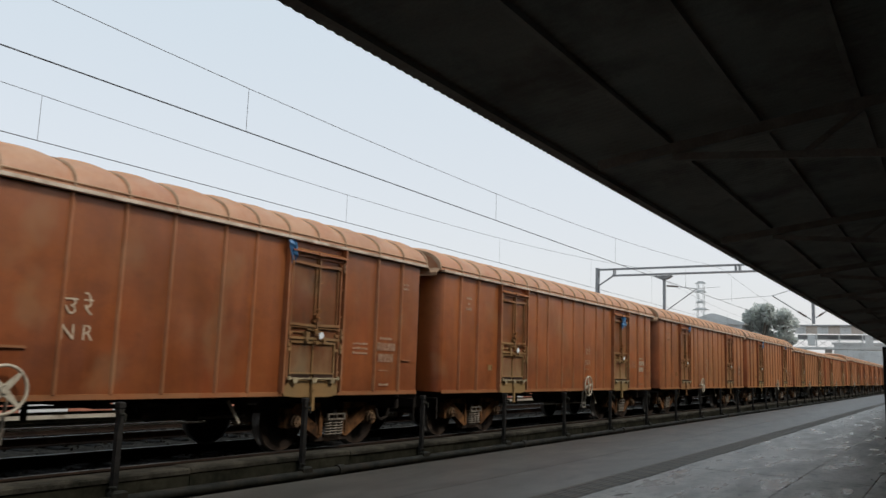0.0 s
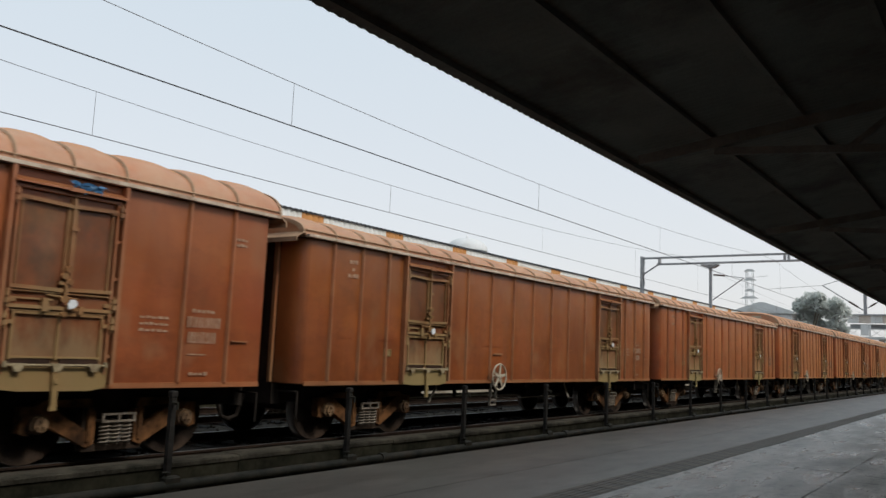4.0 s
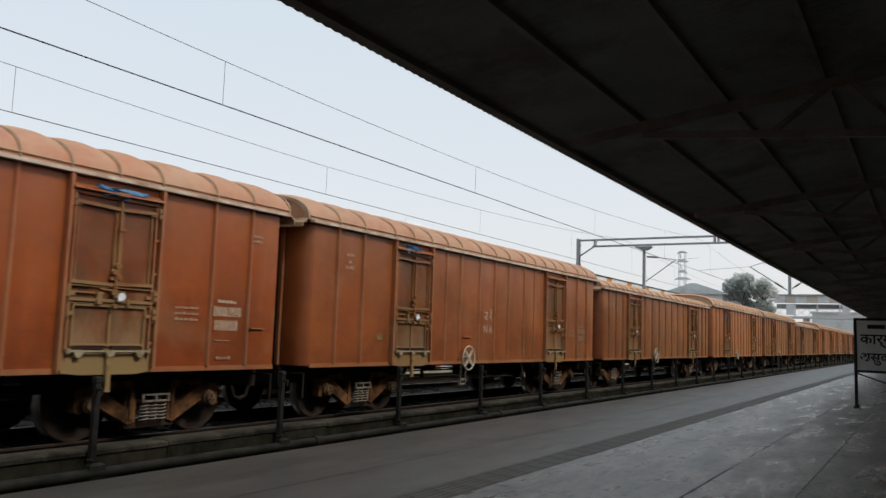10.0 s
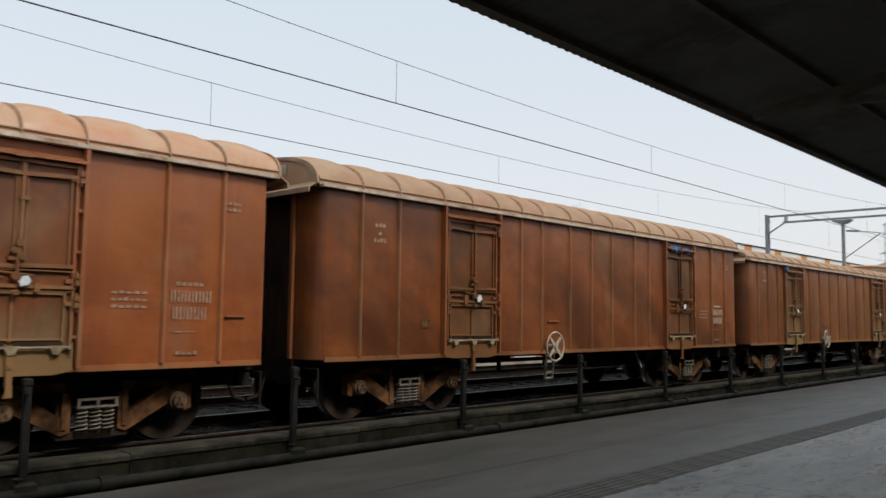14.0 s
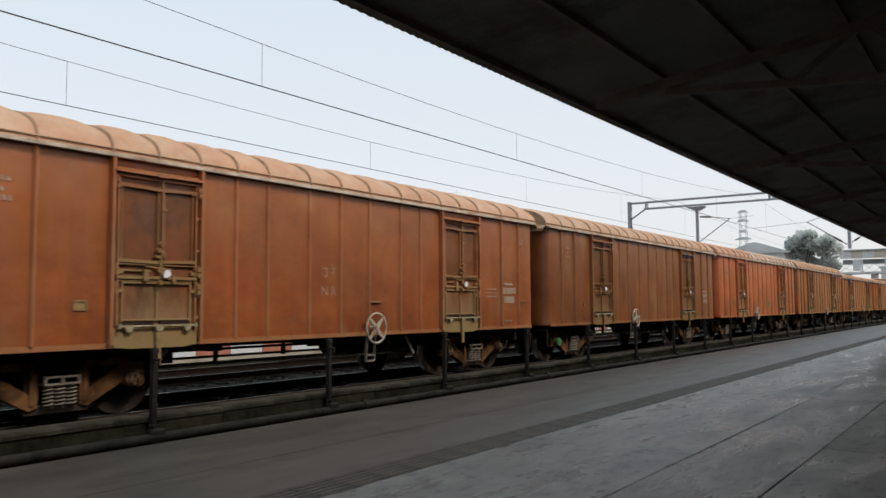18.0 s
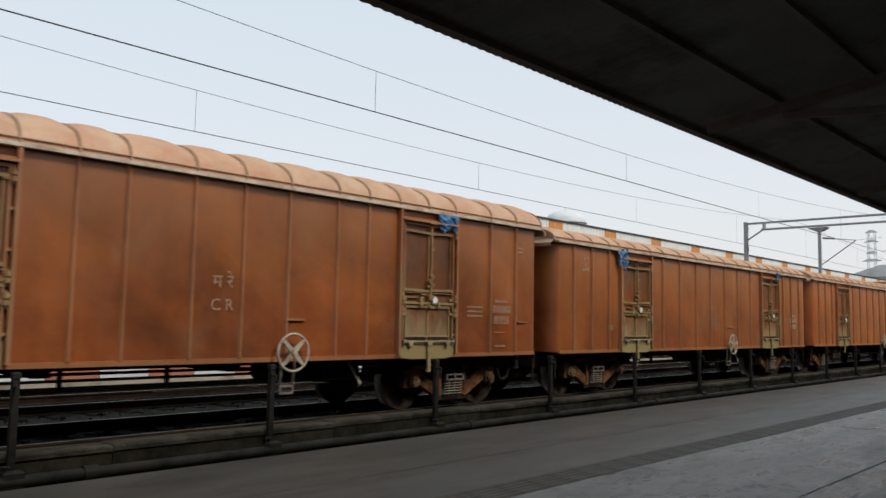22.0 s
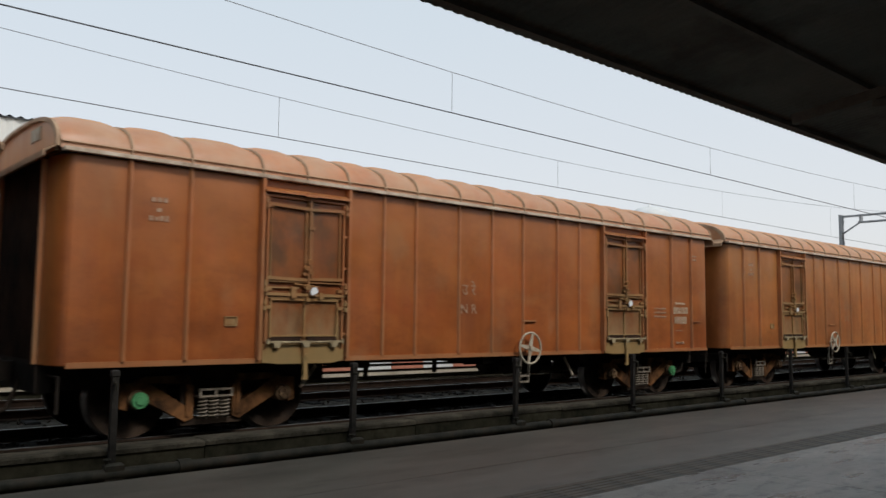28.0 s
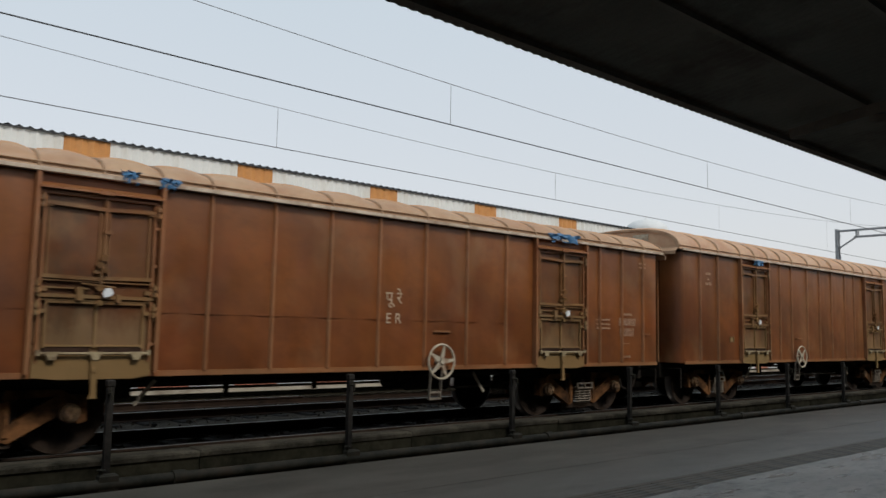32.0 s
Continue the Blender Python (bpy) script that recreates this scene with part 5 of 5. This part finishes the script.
    part("lap_strip", Mesh().prism([(-0.030, ze + 0.070), (-0.060, ze + 0.078), (-0.060, ze + 0.086), (-0.026, ze + 0.098)], -L - CX - 0.02, CX + 0.02, "x"), M_ROOFRIB, w, "dusty lap above the eave")
    for k, (a, b) in enumerate(spec["doors"]):
        make_door(k, -L + a, -L + b, ze, w)
        part("blank_door", Mesh().box(-L + a, -L + b, WID, WID + 0.04, Z0 + 0.05, ze - 0.15), M_DOOR, w)
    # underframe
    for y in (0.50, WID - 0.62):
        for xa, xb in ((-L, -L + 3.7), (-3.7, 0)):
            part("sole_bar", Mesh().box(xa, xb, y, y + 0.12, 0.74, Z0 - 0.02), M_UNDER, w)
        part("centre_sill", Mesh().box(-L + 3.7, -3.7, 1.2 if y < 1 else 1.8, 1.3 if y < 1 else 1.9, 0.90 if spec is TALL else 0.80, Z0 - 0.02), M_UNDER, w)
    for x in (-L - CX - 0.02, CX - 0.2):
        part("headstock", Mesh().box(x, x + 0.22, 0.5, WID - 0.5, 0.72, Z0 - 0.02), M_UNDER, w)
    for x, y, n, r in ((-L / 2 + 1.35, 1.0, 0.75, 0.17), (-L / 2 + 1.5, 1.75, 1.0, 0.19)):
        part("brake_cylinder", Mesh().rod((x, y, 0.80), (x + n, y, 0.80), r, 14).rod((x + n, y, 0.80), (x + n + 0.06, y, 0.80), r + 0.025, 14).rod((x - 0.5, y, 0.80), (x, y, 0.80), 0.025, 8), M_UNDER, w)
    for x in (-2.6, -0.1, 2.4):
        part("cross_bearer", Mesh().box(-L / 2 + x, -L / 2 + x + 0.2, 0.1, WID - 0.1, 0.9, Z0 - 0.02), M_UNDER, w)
    part("brake_rod", Mesh().rod((-L + 2, 1.4, 0.62), (-2, 1.4, 0.62), 0.022).rod((-L / 2 - 1, 0.4, 0.66), (-L / 2 + 1.9, 0.4, 0.66), 0.016), M_SPRING, w)
    for i, x in enumerate((-2.1, -0.7, 0.9)):
        part("hanger", Mesh().box(-L / 2 + x, -L / 2 + x + 0.05, 0.62, 0.68, 0.70 + 0.05 * (i % 3), Z0 - 0.02), M_UNDER, w)
    part("brake_pipe", Mesh().rod((-L + 3.3, 0.64, 0.90), (-3.3, 0.64, 0.90), 0.022, 6), M_UNDER, w)
    for xa, xb, zb in ((2.2, 2.45, 0.62), (-3.2, -3.45, 0.66)):
        part("brake_lever", Mesh().bar((-L / 2 + xa, 0.3, 0.95), (-L / 2 + xb, 0.3, zb), 0.025, 0.045), M_CREAM, w, "pale brake lever below the sill")
    for xe, s in ((CX, 1), (-L - CX, -1)):
        part("coupler", Mesh().box(min(xe, xe + s * 0.26), max(xe, xe + s * 0.26), WID / 2 - 0.11, WID / 2 + 0.11, 0.82, 1.05).rod((xe + s * 0.26, WID / 2, 0.80), (xe + s * 0.26, WID / 2, 1.07), 0.14, 10), M_UNDER, w)
        part("uncoupling_rod", Mesh().rod((xe - s * 0.1, 0.06, 0.92), (xe - s * 0.1, WID / 2 - 0.2, 0.92), 0.016).rod((xe - s * 0.1, 0.06, 0.93), (xe - s * 0.1, 0.06, 0.52), 0.018), M_UNDER, w)
        part("air_hose", Mesh().rod((xe + s * 0.02, 1.1, 0.85), (xe + s * 0.16, 1.1, 0.5), 0.03).rod((xe + s * 0.16, 1.1, 0.5), (xe + s * 0.34, 1.12, 0.45), 0.03), M_UNDER, w)
    for x in (-L + 1.95, -1.95):
        make_bogie(x, w)
        for dx in (-1.0, 1.0):
            ws = part("wheelset", Mesh().rod((0, -1.15, 0), (0, 1.15, 0), 0.075, 10), M_WHEEL, w)
            ws.matrix_parent_inverse = Matrix.Translation((x + dx, WID / 2, RAIL_Z + 0.50))
            ws["roll"] = 1
            for s in (-1, 1):
                d = Mesh()
                ri = [(0.12, 0.02), (0.16, 0.05), (0.36, 0.03), (0.40, 0.065), (0.495, 0.065)]
                d.grid([[(q * math.cos(a), s * (0.85 + o), q * math.sin(a)) for a in [2 * math.pi * i / 32 for i in range(33)]] for q, o in ri])
                d.grid([[(q * math.cos(a), s * (0.85 + o), q * math.sin(a)) for a in [2 * math.pi * i / 32 for i in range(33)]] for q, o in ((0.495, -0.065), (0.36, -0.03), (0.08, -0.05))])
                part("wheel", d, M_WHEEL, ws)
                part("tyre", Mesh().grid([[(q * math.cos(a), s * (0.85 + o), q * math.sin(a)) for a in [2 * math.pi * i / 32 for i in range(33)]] for q, o in ((0.495, 0.065), (0.50, 0.05), (0.50, -0.035), (0.527, -0.04), (0.527, -0.065), (0.495, -0.066))]), M_TREAD, ws, "bright worn wheel tread")
    if spec is SHORT:
        part("weld_seam", Mesh().box(-L + 0.05, -L + spec["doors"][0][0] - 0.05, -0.0205, -0.008, SEAM, SEAM + 0.010), M_SIDE, w)
        part("weld_seam", Mesh().box(-L + spec["doors"][0][1] + 0.05, -L + spec["doors"][1][0] - 0.05, -0.0205, -0.008, SEAM, SEAM + 0.010), M_SIDE, w)
    part("label_plate", Mesh().box(-L + spec["doors"][0][0] - 0.48, -L + spec["doors"][0][0] - 0.30, -0.035, 0, 1.50, 1.515).box(-L + spec["doors"][0][0] - 0.48, -L + spec["doors"][0][0] - 0.30, -0.035, 0, 1.61, 1.625).box(-L + spec["doors"][0][0] - 0.48, -L + spec["doors"][0][0] - 0.465, -0.035, 0, 1.515, 1.61).box(-L + spec["doors"][0][0] - 0.315, -L + spec["doors"][0][0] - 0.30, -0.035, 0, 1.515, 1.61).box(-L + spec["doors"][0][0] - 0.46, -L + spec["doors"][0][0] - 0.32, -0.022, 0, 1.52, 1.605), M_DOORF, w, "small framed label holder")
    part("grab_handle", Mesh().box(-0.55, -0.27, -0.05, -0.02, 1.63, 1.65), M_RIB, w)
    # painted marks that cannot be read
    rs = random.Random(31)
    for nm, xa, xb, z, h, cells in (("capacity_line", -2.0, -1.56, 1.90, 0.04, 5), ("capacity_line", -2.0, -1.56, 1.82, 0.04, 6), ("capacity_line", -2.0, -1.56, 1.74, 0.04, 5), ("owner_line", -1.22, -0.84, 2.02, 0.05, 5), ("number_line", -1.29, -0.73, 1.87, 0.15, 6), ("number_line", -1.26, -0.79, 1.67, 0.15, 5), ("date_line", -L + 0.88, -L + 1.10, 3.02, 0.07, 3), ("date_line", -L + 0.95, -L + 1.03, 2.90, 0.07, 1), ("date_line", -L + 0.86, -L + 1.12, 2.79, 0.07, 4), ("station_line", -0.62, -0.36, 3.06, 0.045, 4), ("station_line", -0.62, -0.36, 2.98, 0.045, 4), ("base_line", -1.25, -0.85, 1.45, 0.02, 1), ("base_line", -1.2, -0.9, 1.2, 0.05, 4)):
        b, step = Mesh(), (xb - xa) / cells
        for i in range(cells):
            xx, wd, hh = xa + i * step, step * 0.74, h / 2 * rs.uniform(0.9, 1.0)
            if h > 0.1:
                st = step * 0.26
                b.box(xx, xx + st, -0.025, -0.012, z - hh, z + hh).box(xx + wd - st, xx + wd, -0.025, -0.012, z - hh, z + hh)
            else:
                b.box(xx, xx + wd, -0.025, -0.012, z - hh, z + hh * rs.uniform(0.3, 1.0))
        tagged(part(nm, b, M_MARK, w, "faded painted marks"), kind="stuff")
    return w


def hand_wheel(x, spokes, turn):
    r = Mesh().ring((x, -0.14, 1.15), 0.262, 0.019, "y", 32, 7)
    s = Mesh().rod((x, -0.17, 1.15), (x, 0.0, 1.15), 0.04, 10)
    for q in range(spokes):
        a = turn + 360 * q / spokes
        c, q = math.cos(radians(a)), math.sin(radians(a))
        s.prism([(x - q * 0.045, 1.15 + c * 0.045), (x + q * 0.045, 1.15 - c * 0.045), (x + 0.26 * c + q * 0.018, 1.15 + 0.26 * q - c * 0.018), (x + 0.26 * c - q * 0.018, 1.15 + 0.26 * q + c * 0.018)], -0.15, -0.13)
    g = Mesh()
    for dx in (-0.11, 0.11):
        g.bar((x + dx, -0.02, 1.05), (x + dx, 0.02, 0.56), 0.02, 0.045)
    g.box(x - 0.11, x + 0.11, -0.01, 0.02, 0.66, 0.69).box(x - 0.11, x + 0.11, -0.01, 0.02, 0.56, 0.59)
    h = Mesh().prism([(x - 0.08, 1.60), (x + 0.26, 1.60), (x + 0.25, 1.63), (x - 0.07, 1.63)], -0.05, -0.003)
    return r, s, g, h


WAGONS = {}
for spec, name in ((TALL, "covered_wagon"), (SHORT, "covered_wagon")):
    WAGONS[id(spec)] = make_wagon(spec, name)

# rear corner of each wagon along the track at the clip's start
REAR = [13.22]
for step in (14.22, 14.33, 14.25, 15.13, 15.20, 14.21, 14.27, 14.29, 14.19, 15.14, 14.34, 14.33, 15.18, 14.13, 14.25, 14.27, 14.19, 14.28, 15.09, 15.19, 14.34, 14.20, 14.39, 14.32, 15.09, 15.13):
    REAR.append(REAR[-1] + step)
REAR = {k: v for k, v in enumerate(REAR)}
for k in (-1,):
    REAR[k] = REAR[k + 1] - 14.35
for k in (27, 28):
    REAR[k] = REAR[k - 1] + 14.35
SHORTS = {4, 5, 10, 13, 19, 20, 25, 26}
FRONT_WHEEL = {1, 3, 14, 15, 18, 19, 20, 22, 23, 26, 28}
BROWN, OXIDE, ORANGE, RED, UMBER, RUST = (0.240, 0.072, 0.024), (0.265, 0.080, 0.028), (0.340, 0.097, 0.029), (0.435, 0.104, 0.040), (0.180, 0.056, 0.019), (0.280, 0.072, 0.022)
TINT = {0: (0.232, 0.072, 0.026), 1: OXIDE, 2: (0.242, 0.077, 0.031), 3: (0.285, 0.084, 0.034), 4: BROWN, 5: RUST, 6: RUST, 7: RUST, 8: RUST, 9: OXIDE, 10: (0.205, 0.064, 0.023), 11: (0.325, 0.102, 0.038), 12: (0.215, 0.070, 0.025), 13: UMBER, 14: OXIDE, 15: (0.305, 0.093, 0.034), 16: (0.205, 0.068, 0.022), 17: RED, 18: (0.290, 0.088, 0.028), 19: (0.310, 0.094, 0.029), 20: ORANGE, 21: OXIDE, 22: (0.300, 0.092, 0.028), 23: (0.335, 0.106, 0.034), 24: (0.370, 0.137, 0.050), 25: (0.290, 0.085, 0.026), 26: (0.195, 0.068, 0.023), 27: (0.180, 0.061, 0.020)}
ZONE = {0: ("उ रे", "N R"), 1: ("उ रे", "N R"), 2: ("द पू", "S E"), 3: ("म रे", "C R"), 7: ("पू रे", "E R"), 9: ("उ रे", "N R"), 10: ("पूसी", "N F"), 13: ("पूसी", "N F"), 14: ("उ रे", "N R"), 15: ("उ रे", "N R"), 18: ("म रे", "C R"), 19: ("म रे", "C R"), 22: ("म रे", "CR"), 23: ("उ रे", "N R"), 24: ("द म", "S C"), 26: ("पू रे", "E R")}
# torn sheets: door index, place along the door, width, height, drop below the eave
SHEETS = {16: ((1, 0.28, 0.5, 0.16, 0.16), (1, 0.72, 0.5, 0.14, 0.17)), 0: ((1, -0.02, 0.22, 0.55, 0.05),), 1: ((1, 0.60, 0.50, 0.70, 0.22),), 2: ((0, 0.85, 0.35, 0.28, 0.08),), 3: ((0, 0.95, 0.28, 0.5, 0.06), (1, 0.6, 0.6, 0.18, 0.10)), 8: ((1, 0.5, 1.1, 0.2, 0.12),), 9: ((0, 0.4, 0.8, 0.22, 0.1),), 11: ((0, 0.0, 0.22, 1.1, 0.08),), 12: ((1, 0.30, 0.75, 0.20, 0.13), (1, 0.72, 0.5, 0.14, 0.14)), 13: ((0, 0.05, 0.30, 0.24, 0.03),), 18: ((1, 0.80, 0.70, 0.52, 0.02),), 19: ((0, 0.02, 0.6, 0.62, -0.02), (1, 0.9, 0.4, 0.4, 0.0)), 26: ((0, 0.7, 0.3, 0.2, -0.10), (0, 1.05, 0.3, 0.2, -0.06), (1, 0.5, 1.3, 0.22, -0.10)), 27: ((0, 0.6, 0.7, 0.2, 0.02),)}
LABELS = {"red": "bright red-painted covered goods wagon with a white-stained roof", "blue": "rust-brown covered goods wagon with torn blue sheet at the door"}
# how much pale dust lies on the lower doors
DUST = {0: 0.55, 1: 0.7, 2: 0.4, 4: 0.9, 5: 1.2, 6: 0.9, 7: 0.5, 10: 0.45, 9: 0.55, 13: 0.6, 14: 0.6, 16: 0.45, 17: 0.7, 18: 1.0, 19: 1.2, 20: 1.1, 24: 0.8, 25: 1.1, 26: 0.5, 27: 0.6, 22: 0.5, 11: 0.55, 12: 0.2}
# how much soot is smeared over the sides
SOOT = {12: 0.8, 13: 0.45, 18: 0.6, 10: 0.5, 27: 0.6, 26: 0.5, 2: 0.5}
wheel_me = {}
TRAIN = []
rs = random.Random(77)
for k in sorted(REAR):
    spec = SHORT if k in SHORTS else TALL
    src = WAGONS[id(spec)]
    w = copy_thing(src, Matrix.Translation((REAR[k], 9.41, 0)))
    w.name = "covered_wagon"
    L = spec["length"]
    xw = -5.85 if k in FRONT_WHEEL else -8.05
    if spec is SHORT:
        xw = -6.0 if k in FRONT_WHEEL else -8.72
    kind = (xw, 5 if spec is SHORT else 4, (45, 12, 78)[k % 3])
    if kind not in wheel_me:
        a, b, c, d = hand_wheel(*kind)
        wheel_me[kind] = a.made("rim", M_CREAM), b.made("spokes", M_CREAM), c.made("wheel_bracket", M_SPRING), d.made("step_plate", M_RIB)
    hw = part("brake_wheel", wheel_me[kind][0], None, w, "cream-painted hand brake wheel")
    part("spokes", wheel_me[kind][1], None, hw)
    part("wheel_bracket", wheel_me[kind][2], None, w)
    part("step_plate", wheel_me[kind][3], None, w)
    if k in ZONE:
        xz = {0: -7.19, 1: -5.63, 9: -6.96, 13: -7.7, 14: -6.3, 22: -7.02, 23: -7.19, 26: -6.87}.get(k, -6.95)
        big = 1.2 if k in (0, 9, 13) else 1.0
        paint = M_LETTER if k in (0, 1, 2, 9, 14, 22, 26) else M_MARK
        lettering(ZONE[k][0], 0.25 * big, paint, w, (xz, -0.0225, 2.02), (90, 0, 0), "zone_letters", "faded white railway zone letters")
        lettering(ZONE[k][1], 0.22 * big, paint, w, (xz, -0.0225, 1.72), (90, 0, 0), "zone_letters", "faded white railway zone letters")
    for j, (di, u, sw, sh_, drop) in enumerate(SHEETS.get(k, ())):
        a, b = spec["doors"][di]
        part("torn_sheet", crumpled(k * 7 + j, sw * 0.75, sh_ * 0.8), M_TARP, w, "torn blue plastic sheet", at=(-L + a + u * (b - a), -0.06, spec["eave"] - drop))
    for xa, tone in {14: ((-L + 0.95, M_YELLOW),), 16: ((-L + 0.95, M_GREEN),), 22: ((-L + 2.95, M_GREEN),), 23: ((-L + 0.95, M_GREEN), (-0.95, M_GREEN)), 24: ((-0.95, M_YELLOW),)}.get(k, ()):
        part("painted_cap", Mesh().rod((xa, WID / 2 - 1.315, 0.60), (xa, WID / 2 - 1.270, 0.60), 0.10, 14).rod((xa, WID / 2 - 1.335, 0.60), (xa, WID / 2 - 1.315, 0.60), 0.055, 10), tone, w, "painted axle box cap")
    t = TINT.get(k, (OXIDE, ORANGE, BROWN)[k % 3])
    f = rs.uniform(0.94, 1.06)
    for ob in (w, *w.children_recursive):
        ob["dust"] = DUST.get(k, 0.75)
        ob["soot"] = SOOT.get(k, 0.3)
        ob.color = (t[0] * f * 0.98, t[1] * f * 0.83, t[2] * f * 0.605, ((k * 37) % 41) / 41)
    pale = {17: range(7, 99), 22: (2, 3, 4), 26: (0, 1, 2)}.get(k, ())
    if k in (12, 13, 25, 26) or k < 10 or k == 17 or 20 <= k < 26:
        for ob in w.children:
            if ob.name.startswith(('roof_panel', 'roof_rib', 'gable')) and ob.material_slots[0].material == M_ROOF:
                ob.material_slots[0].link = 'OBJECT'
                ob.material_slots[0].material = M_ROOFY if k in (12, 13, 25, 26) else M_ROOFR
    for i, ob in enumerate(q for q in w.children if q.name.startswith('roof_panel')):
        if i in pale:
            ob.material_slots[0].link = 'OBJECT'
            ob.material_slots[0].material = M_ROOFW
    if k in (1, 7, 8, 12, 15, 16, 19, 23):
        for ob in w.children:
            if ob.name.startswith(('owner_line', 'number_line')):
                ob.material_slots[0].link = 'OBJECT'
                ob.material_slots[0].material = M_LETTER
    if k == 17:
        for ob in [q for q in w.children if q.name.startswith(('capacity_line', 'owner_line', 'number_line', 'base_line'))]:
            bpy.data.objects.remove(ob)
        part("paint_patch", Mesh().prism([(-6.08, 1.38), (-5.44, 1.40), (-5.40, 1.62), (-5.62, 1.66), (-6.10, 1.62)], -0.026, -0.010), M_PATCH, w, "patch of olive overpaint")
        for xa in (-2.95, -0.95):
            part("painted_cap", Mesh().rod((xa, WID / 2 - 1.305, 0.60), (xa, WID / 2 - 1.285, 0.60), 0.075, 12), M_CREAM, w, "cream axle box cap")
        tagged(w, LABELS["red"])
    elif k in SHEETS:
        tagged(w, LABELS["blue"])
    elif k in SHORTS:
        tagged(w, "low-roofed rust-brown covered goods wagon with ribbed sides")
    TRAIN.append((k, w))
for src in WAGONS.values():
    for ob in list(src.children_recursive) + [src]:
        bpy.data.objects.remove(ob)


def motions():
    """The train rolls past towards -x; its wheels turn with it."""
    ways = [0, 4, 8, 12, 16, 20, 24, 28, 32]
    for k, w in TRAIN:
        walk(w, [(t, Matrix.Translation((REAR[k] - RUN(t), 9.41, 0))) for t in ways])
    first = None
    for k, w in TRAIN:
        for ob in w.children:
            if ob.name.startswith("wheelset"):
                if first is None:
                    first = ob
                    walk(ob, spin_rows(0.50))
                else:
                    ob.rotation_mode = "QUATERNION"
                    d = ob.animation_data_create()
                    d.action = first.animation_data.action
                    d.action_slot = first.animation_data.action_slot


motions()
